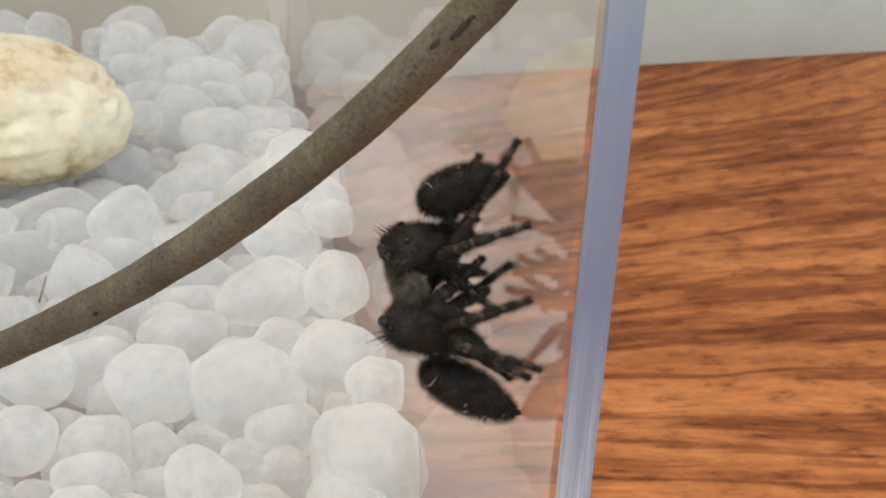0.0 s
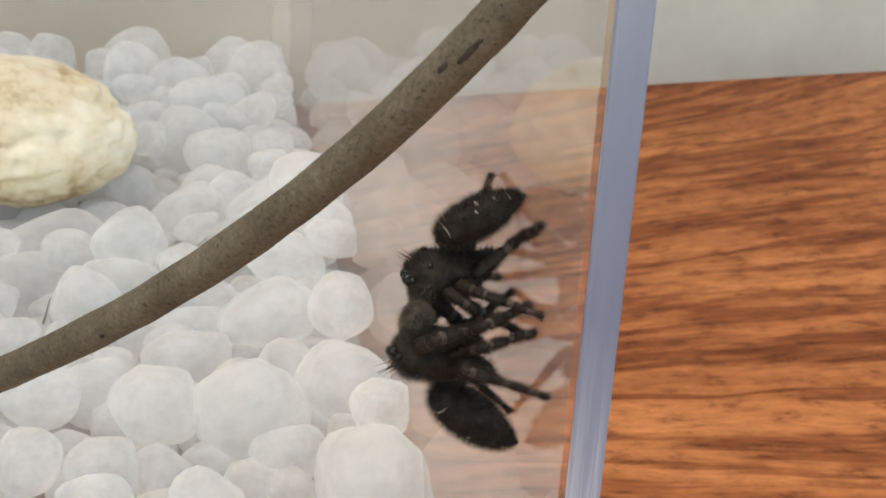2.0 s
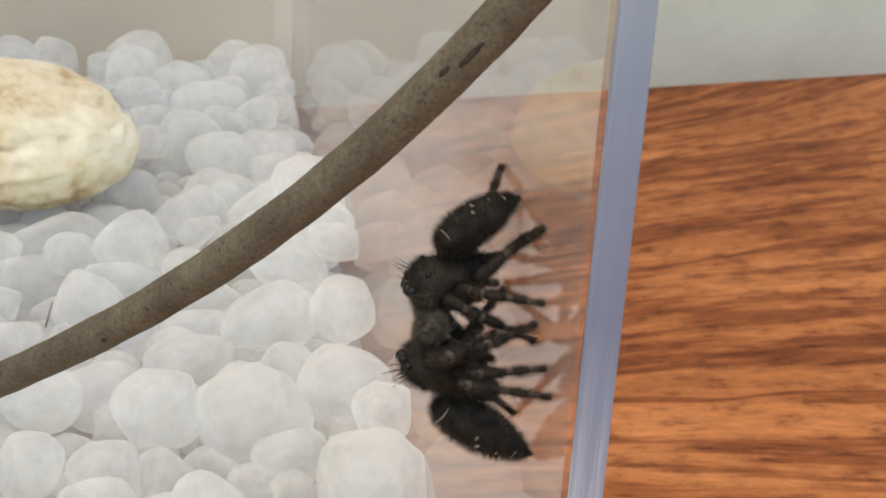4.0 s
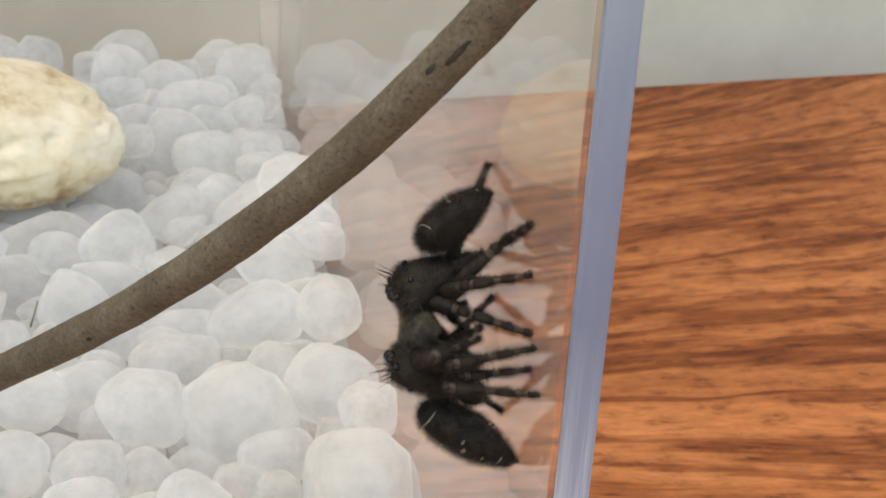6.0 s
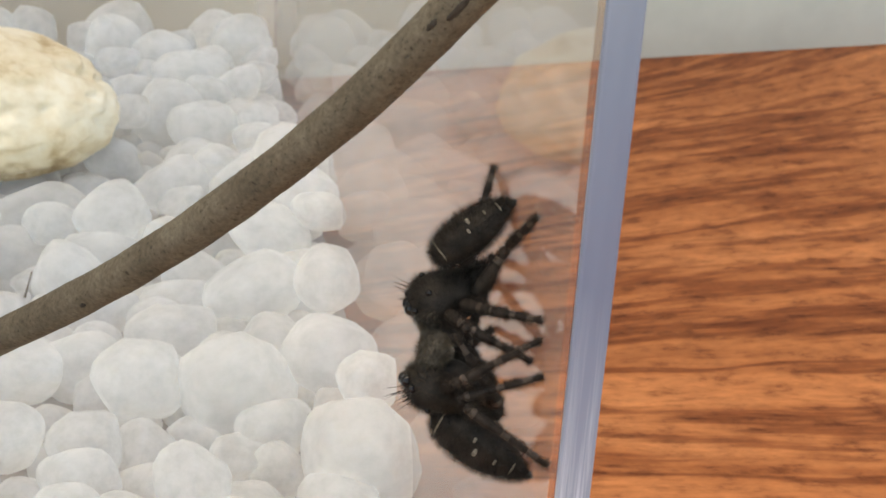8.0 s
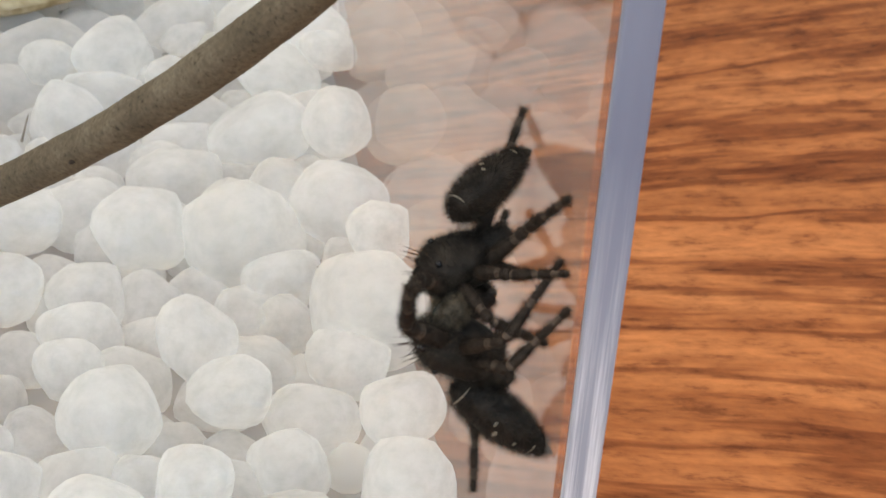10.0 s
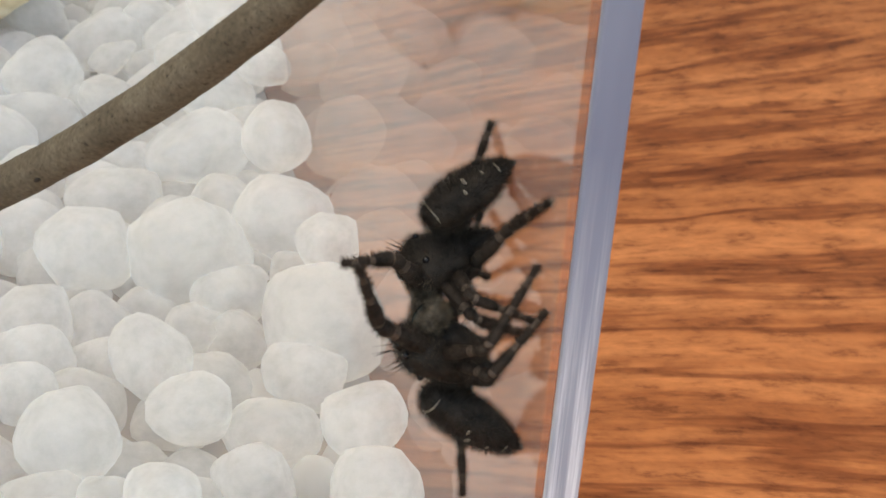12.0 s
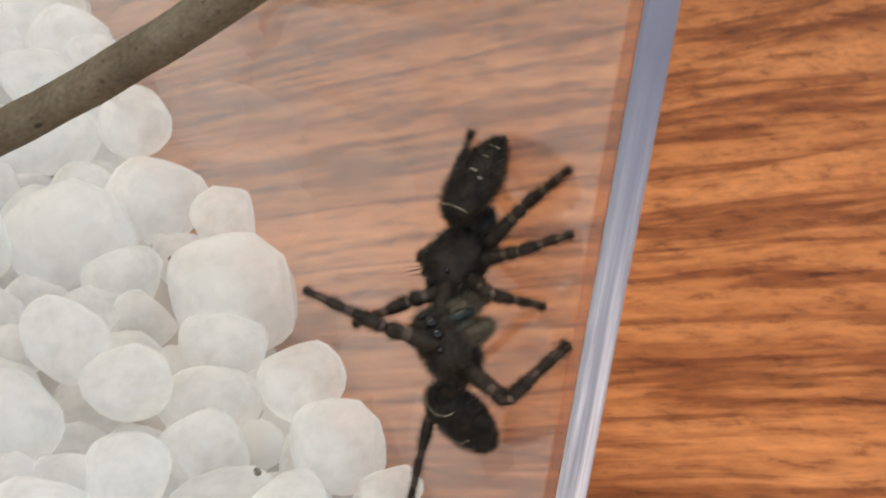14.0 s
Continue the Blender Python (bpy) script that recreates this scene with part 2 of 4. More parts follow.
# ---- mesh helpers ----
def mesh_of(bm, name, mats, smooth=True):
    me = bpy.data.meshes.new(name)
    bm.to_mesh(me)
    bm.free()
    for m in mats if isinstance(mats, (list, tuple)) else [mats]:
        me.materials.append(m)
    if smooth:
        me.polygons.foreach_set("use_smooth", [True] * len(me.polygons))
    return me


def part(name, bm, mat, parent=None, label="", smooth=True):
    ob = new(name, mesh_of(bm, name, mat, smooth))
    ob.parent = parent
    return tagged(ob, label)


def box(x0, x1, y0, y1, z0, z1, bevel=0.0):
    bm = bmesh.new()
    bmesh.ops.create_cube(bm, size=1, matrix=Matrix.LocRotScale(((x0 + x1) / 2, (y0 + y1) / 2, (z0 + z1) / 2), None, (x1 - x0, y1 - y0, z1 - z0)))
    if bevel:
        bmesh.ops.bevel(bm, geom=bm.edges[:], offset=bevel, segments=2, affect="EDGES", profile=0.6)
    return bm


# ---- setting ----
TABLE_TURN = 9.3
table = tagged(part("table", box(-0.55, 0.75, -0.62, 0, -0.03, 0, 0.0015), M_WOOD, smooth=False), "orange-brown wooden table top with dark grain streaks", "table", kind="structure")
table.matrix_world = pose(0.0875, 0.2386, 0, 0, 0, TABLE_TURN)
wall = tagged(part("wall_back", box(-1.6, 1.6, 0.06, 0.16, -0.75, 1.6), M_WALL, smooth=False), "plain grey-beige plaster wall behind the table", "wall", kind="structure")
wall.matrix_world = pose(0.0875, 0.2386, 0, 0, 0, TABLE_TURN)
floor = tagged(part("floor", box(-2, 2, -2, 0.7, -0.8, -0.75), M_WALL, smooth=False), "plain floor under the table", "floor", kind="structure")

# ---- terrarium ----
T = 2.55 * MM
BACK, LEFT, TALL, BASE = 0.226, -0.125, 0.0858, 0.0022
terrarium = tagged(new("terrarium"), "clear acrylic box with an open front standing on a wooden table", "terrarium")


def pane(name, dims, mats, label=""):
    ob = part(name, box(*dims), mats, terrarium, label, smooth=False)
    ob.visible_shadow = False
    return ob


inner = pane("side_pane", (0, T, 0.0022, BACK, 0.0003, TALL), [M_CLEAR, M_PASS])
for p in inner.data.polygons:
    p.material_index = 0 if p.normal.x < -0.9 else 1
pane("edge_band", (0, T - 0.0001, 0.0009, 0.0021, 0.0003, TALL), [M_BAND], "brownish see-through band added for the refraction behind the edge")
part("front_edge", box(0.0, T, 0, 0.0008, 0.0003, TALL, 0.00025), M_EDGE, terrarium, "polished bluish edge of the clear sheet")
pane("back_pane", (LEFT, -0.0001, BACK - T, BACK, BASE, TALL), [M_REAR])
pane("corner_strip", (-0.0042, -0.0001, BACK - T - 0.0036, BACK - T - 0.0001, BASE, TALL), [M_STRIP], "cloudy see-through strip in the corner")
left = pane("side_pane", (LEFT - T, LEFT, 0.0009, BACK, 0.0003, TALL), [M_CLEAR, M_PASS])
for p in left.data.polygons:
    p.material_index = 0 if p.normal.x > 0.9 else 1
pane("floor_pane", (LEFT, -0.0001, 0.0009, BACK, 0.0003, BASE), [M_BASE])

# ---- twig ----
def tube(points, radius, sides=16, knots=0.0, seed=0.0):
    bm = bmesh.new()
    rings = []
    for k, p in enumerate(points):
        a, b = points[max(k - 1, 0)], points[min(k + 1, len(points) - 1)]
        along = (b - a).normalized()
        side = Vector((1, 0, 0)) if abs(along.z) > 0.95 else Vector((0, 0, 1))
        u = (side - along * side.dot(along)).normalized()
        v = along.cross(u)
        r = radius(k / (len(points) - 1))
        ring = []
        for j in range(sides):
            q = 2 * math.pi * j / sides
            d = u * math.cos(q) + v * math.sin(q)
            f = 1 + knots * noise.noise(p * 260 + d * 1.3 + Vector((seed, 0, 0))) + 0.5 * knots * noise.noise(p * 3200 + d * 9)
            ring.append(bm.verts.new(p + d * r * f))
        rings.append(ring)
    for a, b in zip(rings, rings[1:]):
        for j in range(sides):
            bm.faces.new((a[j], a[(j + 1) % sides], b[(j + 1) % sides], b[j]))
    bm.faces.new(rings[0][::-1])
    bm.faces.new(rings[-1])
    return bm


twig_line = []
for k in range(420):
    x = -8.35 + 10.0 * k / 419
    u = (x + 3.5) / 4.7
    twig_line.append(Vector((x, 2.655 - 4.038 * u + 0.796 * u * u + 0.432 * u ** 3, 4.684 + 4.75 * u + 1.155 * u * u + 0.745 * u ** 3 + 1.153)) * 0.0085)
twig = tagged(part("twig", tube(twig_line, lambda s: (1.5 + 0.12 * s) * MM, 40, 0.055), M_TWIG), "bare grey-brown twig leaning across the open box", "twig")
for at, out, long, wide in ((312, 0.0, 1.3, 0.26), (306, 0.35, 0.6, 0.2), (188, -0.3, 0.35, 0.2), (95, 0.2, 0.3, 0.2)):
    along = (twig_line[at + 1] - twig_line[at - 1]).normalized()
    face = Vector((0, -1, 0.35)) + out * Vector((0, 0.3, 1))
    face = (face - along * face.dot(along)).normalized()
    bm = bmesh.new()
    bmesh.ops.create_icosphere(bm, subdivisions=3, radius=1)
    for v in bm.verts:
        v.co *= 1 + 0.35 * noise.noise(v.co * 2.2 + Vector((at, 0, 0)))
        v.co = twig_line[at] + (along * v.co.x * long + along.cross(face) * v.co.y * wide + face * (v.co.z * 0.14 + 1.52)) * MM
    part("bark_scar", bm, M_SCAR, twig, "dark sunken scar in the bark")

# ---- pebbles ----
HEAP = [(-27.4, 136.3, 11.0, 6.3), (-10.4, 128.4, 9.0, 5.6), (-19.7, 126.6, 11.0, 5.3), (-9.2, 175.4, 9.0, 5.4), (-33.2, 217.7, 12.5, 6.1), (-8.4, 221.0, 9.0, 6.2), (-23.8, 197.9, 12.5, 6.4), (-19.2, 172.0, 12.5, 6.3), (-29.2, 205.6, 12.5, 6.4), (-16.4, 147.2, 12.5, 5.3), (-41.4, 142.1, 7.0, 4.8), (-33.3, 150.5, 9.5, 4.9)]
NEAR_0 = [(-5.7, 54.6, 10.6, 6.4, 1.14), (-4.3, 38.2, 9.6, 3.8, 0.97), (-6.0, 26.9, 9.6, 4.3, 1.13), (-21.0, 41.4, 10.6, 3.9, 1.11), (-24.0, 52.4, 9.4, 4.4, 0.8), (-29.6, 74.9, 10.4, 5.1, 1.05), (-18.8, 71.7, 10.2, 6.4, 1.24), (-5.2, 81.3, 9.1, 5.7, 1.05), (-13.9, 99.8, 9.6, 5.6, 1.5), (-25.1, 91.2, 7.6, 4.7, 1.6), (-13.2, 39.7, 7.0, 4.4, 1.14), (-25.3, 28.0, 10.4, 3.7, 1.18), (-16.6, 32.5, 7.6, 3.7, 1.09), (-32.7, 40.5, 10.0, 4.8, 0.93), (-37.0, 50.4, 8.0, 3.5, 1.03), (-9.3, 135.9, 10.6, 6.7, 1.6), (-1.5, 114.3, 15.0, 3.3, 1.44), (-23.9, 139.6, 9.0, 5.5, 1.21)]
NEAR_1 = [(-8.4, 49.3, 8.0, 3.9, 1.17), (-2.9, 63.8, 15.0, 3.5, 0.96), (-4.1, 92.0, 15.0, 4.6, 0.81), (-13.8, 66.5, 7.0, 4.3, 1.0), (-29.0, 64.1, 6.2, 3.8, 0.85), (-35.8, 64.3, 8.0, 4.0, 1.06), (-44.1, 79.9, 9.4, 4.7, 1.23), (-44.1, 64.4, 9.4, 3.9, 1.07), (-44.7, 127.5, 9.0, 6.5, 1.53), (-10.0, 170.0, 9.0, 4.9, 1.04), (-23.8, 173.6, 9.0, 6.7, 1.06), (-8.3, 219.9, 9.0, 5.0, 1.28), (-34.0, 226.9, 9.0, 5.6, 1.19), (-4.4, 132.7, 15.0, 6.4, 1.17), (-18.6, 151.1, 8.0, 5.3, 1.2), (-36.9, 137.0, 6.6, 5.5, 1.0), (-33.9, 115.5, 6.6, 5.8, 1.33), (-18.5, 122.5, 6.6, 5.3, 1.0)]
NEAR_2 = [(-6.4, 104.5, 7.2, 5.8, 1.0), (-11.9, 88.1, 7.0, 4.7, 0.8), (-49.5, 97.9, 7.0, 4.6, 1.0), (-3.2, 20.1, 8.6, 2.4, 1.09), (-4.0, 121.0, 15.0, 5.3, 0.97), (-33.8, 24.6, 9.6, 4.2, 1.12), (-29.0, 31.0, 7.5, 3.7, 1.0), (-13.2, 20.1, 9.6, 3.1, 1.27), (-36.1, 56.9, 8.0, 4.1, 1.06)]


rng = random.Random(4)


def pebble_mesh(seed, detail=3):
    bm = bmesh.new()
    bmesh.ops.create_icosphere(bm, subdivisions=detail, radius=1)
    off = Vector((seed * 7.3, 1.7, seed * 2.1))
    cut = []
    for _ in range(9):
        d = Vector((rng.gauss(0, 1), rng.gauss(0, 1), rng.gauss(0, 1))).normalized()
        cut.append((d, rng.uniform(0.6, 0.92)))
    for v in bm.verts:
        v.co *= 1.06 + 0.2 * noise.noise(v.co * 0.8 + off)
        for n, d in cut:
            over = v.co.dot(n) - d
            if over > 0:
                v.co -= n * over * 0.66
        v.co *= 1 + 0.03 * noise.noise(v.co * 3.1 + off) + 0.008 * noise.noise(v.co * 11 + off)
    return bm


shapes = [mesh_of(pebble_mesh(k), "pebble", M_PEB) for k in range(14)]
spots = []


def clear_of(x, y, z, r, room):
    return all((x - a) ** 2 + (y - b) ** 2 + (z - c) ** 2 > (room * (r + d)) ** 2 for a, b, c, d in spots)


def set_pebble(x, y, z, r, flat=1.0, wide=0.0):
    """A pebble at a place in millimetres; wide, where given, is its breadth to its depth."""
    spots.append((x, y, z, r))
    ob = new("pebble", shapes[rng.randrange(len(shapes))])
    s = r * MM
    if wide:
        turn, size = Euler((rng.gauss(0, 0.1), rng.gauss(0, 0.1), rng.gauss(0, 0.15))), (s * 1.06 * wide ** 0.5, s * 1.16, s * 1.0 / wide ** 0.3)
    else:
        turn, size = Euler((rng.gauss(0.15, 0.3), rng.gauss(0, 0.3), rng.uniform(0, 6))), (s * rng.uniform(1.05, 1.18), s * rng.uniform(1.0, 1.12), s * flat)
    ob.matrix_world = Matrix.LocRotScale((min(x, -0.93 * r) * MM, y * MM, z * MM), turn, size)
    tagged(ob, "frosted translucent white pebble in the pile", "pebble", "pebbles in the terrarium")


for x, y, z, r, wide in NEAR_0 + NEAR_1 + NEAR_2:
    set_pebble(x, y, z, r, wide=wide)
for x, y, z, r in HEAP:
    if clear_of(x, y, z, r, 0.8):
        set_pebble(x, y, max(z, 2.4 + 0.8 * r), r, rng.uniform(0.72, 0.9))


def in_view(x, y):
    return x > -52 - 0.22 * y


tries = 0
while tries < 9000 and len(spots) < 300:
    tries += 1
    x, y, r = rng.uniform(-100, -3), rng.uniform(4, 216), rng.uniform(3.2, 6)
    z = 2.4 + 0.85 * r + (rng.uniform(-0.8, 0.8) if y < 112 and x > -52 else rng.choice((0, 2, 3.5 + y * 0.015)))
    by_stone = -80 < x < -24 and 124 < y < 168
    if x < -0.85 * r and in_view(x, y) and not by_stone and clear_of(x, y, z, r, 0.74):
        set_pebble(x, y, z, r, rng.uniform(0.72, 0.92))

# the rest of the pile, out of reach
rest, tries = [], 0
while tries < 16000 and len(rest) < 560:
    tries += 1
    x, y, r = rng.uniform(-118, -3), rng.uniform(4, 216), rng.uniform(2.6, 5)
    if x < -0.9 * r and clear_of(x, y, 2.4 + 0.9 * r, r, 0.78 if in_view(x, y) else 0.85):
        spots.append((x, y, 2.4 + 0.9 * r, r))
        rest.append((x, y, 2.4 + 0.9 * r, r))
verts, faces = [], []
base = pebble_mesh(31, 2)
bv, bf = [v.co.copy() for v in base.verts], [[v.index for v in f.verts] for f in base.faces]
base.free()
for x, y, z, r in rest:
    e = Euler((rng.uniform(0, 6), rng.uniform(0, 6), rng.uniform(0, 6))).to_matrix()
    o = len(verts)
    verts += [(e @ v * r + Vector((x, y, z))) * MM for v in bv]
    faces += [[i + o for i in f] for f in bf]
me = bpy.data.meshes.new("pebble_bed")
me.from_pydata(verts, [], faces)
me.polygons.foreach_set("use_smooth", [True] * len(me.polygons))
me.materials.append(M_PEB)
tagged(new("pebble_bed", me), "bed of small frosted white pebbles under the larger ones", "pebbles", kind="stuff")

# ---- crumbs on the pebbles ----
for x, y, z, r in ((-16.1, 21.3, 13.1, 0.32), (-43.5, 92.8, 5.5, 0.42), (-31.8, 63.0, 7.2, 0.34), (-10.5, 61.1, 12.2, 0.24), (-1.3, 85.3, 9.2, 0.26)):
    bm = bmesh.new()
    bmesh.ops.create_icosphere(bm, subdivisions=2, radius=r * MM)
    for v in bm.verts:
        v.co *= 1 + 0.7 * noise.noise(v.co * 2600 + Vector((x, y, z)))
    crumb = tagged(part("crumb", bm, M_CRUMB, smooth=False), "tiny dark crumb of soil on a white pebble", "crumb", "crumbs on the pebbles")
    crumb.matrix_world = pose(x * MM, y * MM, z * MM)
stalk = [Vector((-44.3, 94.2, 12.3)).lerp(Vector((-43.4, 96.6, 14.9)), k / 8) * MM for k in range(9)]
tagged(part("dead_stalk", tube(stalk, lambda s: (0.16 - 0.08 * s) * MM, 8, 0.2), M_CRUMB), "thin dark bit of dead stalk on the white pebbles", "stalk")

# ---- stone ----
bm = bmesh.new()
bmesh.ops.create_icosphere(bm, subdivisions=6, radius=1)
for v in bm.verts:
    n = v.co.copy()
    pit = max(0.0, noise.noise(n * 5.5 + Vector((3, 1, 2))) - 0.1)
    v.co *= 1 + 0.1 * noise.noise(n * 1.1) + 0.05 * noise.noise(n * 3.2) - 0.12 * pit + 0.012 * noise.noise(n * 9) + 0.006 * noise.noise(n * 24)
    v.co = Vector((v.co.x * 0.0215, v.co.y * 0.0155, v.co.z * 0.0105))
stone = tagged(part("stone", bm, M_ROCK), "rough cream-tan stone lying on the white pebbles", "stone")
stone.matrix_world = pose(-0.0535, 0.150, 0.0205, 14, 4, 6)


# ---- spiders ----
def hairs(surface, count, length, lean, seed, keep=None):
    """Fine hair slivers on a body: surface(u, v) gives a place and a normal; they lean towards lean."""
    r = random.Random(seed)
    vs, fs = [], []
    for _ in range(count):
        p, n = surface(r.random(), r.random())
        if keep and not keep(p):
            continue
        d = (n + lean * r.uniform(0.3, 1.1) + Vector((r.uniform(-1, 1), r.uniform(-1, 1), r.uniform(-1, 1))) * 0.35).normalized()
        s = d.cross(Vector((r.uniform(-1, 1), r.uniform(-1, 1), r.uniform(-1, 1)))).normalized() * 0.012
        k = len(vs)
        vs += [p - s - n * 0.05, p + s - n * 0.05, p + d * length * r.uniform(0.5, 1.25)]
        fs.append((k, k + 1, k + 2))
    return vs, fs


def egg(a, b, c, taper=0.0, square=2.0, centre=(0, 0, 0), point=0.0):
    """A surface of half sizes a (dorsal), b (side), c (long), narrower towards +z by taper, squarer for a larger square."""
    o = Vector(centre)

    def at(u, v):
        q, h = 2 * math.pi * u, math.acos(1 - 2 * v)
        d = Vector((math.sin(h) * math.cos(q), math.sin(h) * math.sin(q), math.cos(h)))
        m = (abs(d.x) ** square + abs(d.y) ** square + abs(d.z) ** square) ** (1 / square)
        d = d / m
        w = (1 - taper * d.z) * (1 - point * max(d.z, 0) ** 2)
        p = Vector((d.x * a * w, d.y * b * w, d.z * c))
        n = Vector((d.x / a, d.y / b, d.z / c)).normalized()
        return p + o, n

    return at


def skin(surface, nu=28, nv=18, bump=0.0):
    bm = bmesh.new()
    rows = []
    for j in range(nv + 1):
        v = (1 - math.cos(math.pi * min(max(j / nv, 0.004), 0.996))) / 2
        rows.append([bm.verts.new((surface(i / nu, v)[0] + surface(i / nu, v)[1] * bump * noise.noise(surface(i / nu, v)[0] * 1.7)) * MM) for i in range(nu)])
    for a, b in zip(rows, rows[1:]):
        for i in range(nu):
            bm.faces.new((a[i], b[i], b[(i + 1) % nu], a[(i + 1) % nu]))
    bm.faces.new(rows[0])
    bm.faces.new(rows[-1][::-1])
    return bm


def add_hairs(bm, vs, fs):
    made = [bm.verts.new(v * MM) for v in vs]
    for f in fs:
        bm.faces.new([made[i] for i in f])
    return bm


def limb(length, thick, thin, seed, knobs):
    """A leg piece along +z with swollen joints and short hairs."""
    bm = bmesh.new()
    n, sides, rings = 22, 12, []

    def width(s):
        w = thick + (thin - thick) * s
        for at, add, wide in knobs:
            w += add * math.exp(-((s - at) / wide) ** 2)
        return w * min(1.0, 0.55 + 9 * s) * min(1.0, 0.5 + 9 * (1 - s))

    for k in range(n + 1):
        s = k / n
        rings.append([bm.verts.new(Vector((math.cos(2 * math.pi * j / sides) * width(s), math.sin(2 * math.pi * j / sides) * width(s), length * s)) * MM) for j in range(sides)])
    for a, b in zip(rings, rings[1:]):
        for j in range(sides):
            bm.faces.new((a[j], a[(j + 1) % sides], b[(j + 1) % sides], b[j]))
    bm.faces.new(rings[0][::-1])
    bm.faces.new(rings[-1])

    def at(u, v):
        q = 2 * math.pi * u
        d = Vector((math.cos(q), math.sin(q), 0))
        return d * width(v) + Vector((0, 0, length * v)), d

    return add_hairs(bm, *hairs(at, int(330 * length), 0.46, Vector((0, 0, 0.7)), seed)), width


SIDES = ("n", "f")
HIP = {"1": 1.6, "2": 0.5, "3": -0.8, "4": -2.1}


def patch(surface, u0, u1, v0, v1, lift, nu=10, nv=4):
    """A raised sliver of pale scales on a body."""
    bm = bmesh.new()
    g = []
    for i in range(nu + 1):
        row = []
        for j in range(nv + 1):
            s, w = i / nu, 2 * j / nv - 1
            wide = math.sqrt(max(0.0, 1 - (2 * s - 1) ** 4))
            p, n = surface(u0 + (u1 - u0) * s, (v0 + v1) / 2 + w * wide * (v1 - v0) / 2)
            row.append(bm.verts.new((p + n * lift * (1 - w * w) + n * 0.02) * MM))
        g.append(row)
    for a, b in zip(g, g[1:]):
        for j in range(nv):
            bm.faces.new((a[j], a[j + 1], b[j + 1], b[j]))
    return bm


def spider(label, spans, belly, big):
    root = tagged(new("jumping_spider"), label, "spider")
    # high, square front with a bulge for the eyes, sloping off behind
    base = egg(1.52 * big, 2.5 * big, 2.78 * big, -0.08, 2.5)

    def head(u, v):
        p, n = base(u, v)
        f = p.z / (2.78 * big)
        p = Vector((p.x * (1 + 0.14 * f - 0.1 * f * f), p.y * (1 + 0.06 * f), p.z))
        p.x += 0.18 * big * math.exp(-((f - 0.55) / 0.3) ** 2) * (1 if p.x > 0 else 0)
        return p, n

    bm = skin(head, 32, 22, bump=0.1)
    add_hairs(bm, *hairs(head, 6000, 0.6, Vector((0.1, 0, -0.3)), 5))
    tuft = [(Vector((1.15, s * 1.1, 2.4)) * big, Vector((0.75, s * 0.25, 0.75))) for s in (-1, 1)]
    r = random.Random(3)
    vs, fs = [], []
    for p, d in tuft:
        for _ in range(5):
            e = (d + Vector((r.uniform(-1, 1), r.uniform(-1, 1), r.uniform(-1, 1))) * 0.25).normalized()
            s = e.cross(Vector((0, 1, 0.3))).normalized() * 0.035
            k = len(vs)
            q = p + Vector((r.uniform(-0.3, 0.3), r.uniform(-0.3, 0.3), r.uniform(-0.4, 0.2)))
            vs += [q - s, q + s, q + e * r.uniform(1.2, 1.9)]
            fs.append((k, k + 1, k + 2))
    part("cephalothorax", add_hairs(bm, vs, fs), M_BODY, root)
    part("face_hair", add_hairs(bmesh.new(), *hairs(head, 5200, 0.6, Vector((0.1, 0, 0.3)), 21, lambda p: p.z > 1.0 * big and p.x < 0.5)), M_GREY, root, "grey-brown hair over the face")
    for x, y, z, s in ((0.35, 0.5, 2.8, 0.52), (0.35, -0.5, 2.8, 0.52), (0.6, 1.5, 2.5, 0.32), (0.6, -1.5, 2.5, 0.32), (1.5, 1.6, 0.9, 0.26), (1.5, -1.6, 0.9, 0.26)):
        part("eye", skin(egg(s, s, s, 0, 2, (x * big, y * big, z * big)), 14, 10), M_EYE, root, "glossy black eye")
    for s in (-1, 1):
        part("chelicera", skin(egg(1.15, 0.6, 0.75, 0, 2.2, (-1.75 * big, s * 0.6, 1.95 * big)), 16, 12), M_FANG, root, "dark jaw with a green sheen")
        palp = egg(1.3, 0.6, 0.9, 0, 2, (-2.15 * big, s * 1.1, 1.9 * big))
        part("palp", add_hairs(skin(palp, 18, 14, bump=0.15), *hairs(palp, 4200, 0.6, Vector((-0.4, 0, 0.2)), 9)), M_GREY, root, "short grey hairy feeler")
    waist = egg(1.0 * big, 1.3 * big, 1.5 * big, 0, 2, (-0.25, 0, -3.1 * big))
    part("waist", add_hairs(skin(waist, 16, 12, bump=0.15), *hairs(waist, 1500, 0.6, Vector((0, 0, -0.2)), 14)), M_BODY, root)
    under = egg(1.05 * big, 1.75 * big, 2.35 * big, 0, 2.2, (-1.35 * big, 0, -0.7 * big))
    part("sternum", add_hairs(skin(under, 18, 14, bump=0.2), *hairs(under, 2200, 0.55, Vector((-0.3, 0, 0)), 15)), M_BODY, root, "dark hairy underside where the legs join")
    ab = egg(1.52 * big, 2.2 * big, belly, 0.12, 2.15, point=0.32)
    abdomen = part("abdomen", add_hairs(skin(ab, bump=0.15), *hairs(ab, 9500, 0.64, Vector((0, 0, 0.4)), 8)), M_BODY, root)
    marks = [(-0.27, 0.27, 0.872, 0.892, "pale_band")]
    for side in (-1, 1):
        marks += [(side * 0.07, side * 0.13, 0.46, 0.5, "pale_spot"), (side * 0.15, side * 0.19, 0.52, 0.55, "pale_spot"), (side * 0.09, side * 0.14, 0.28, 0.305, "pale_spot"), (side * 0.05, side * 0.22, 0.13, 0.148, "pale_spot")]
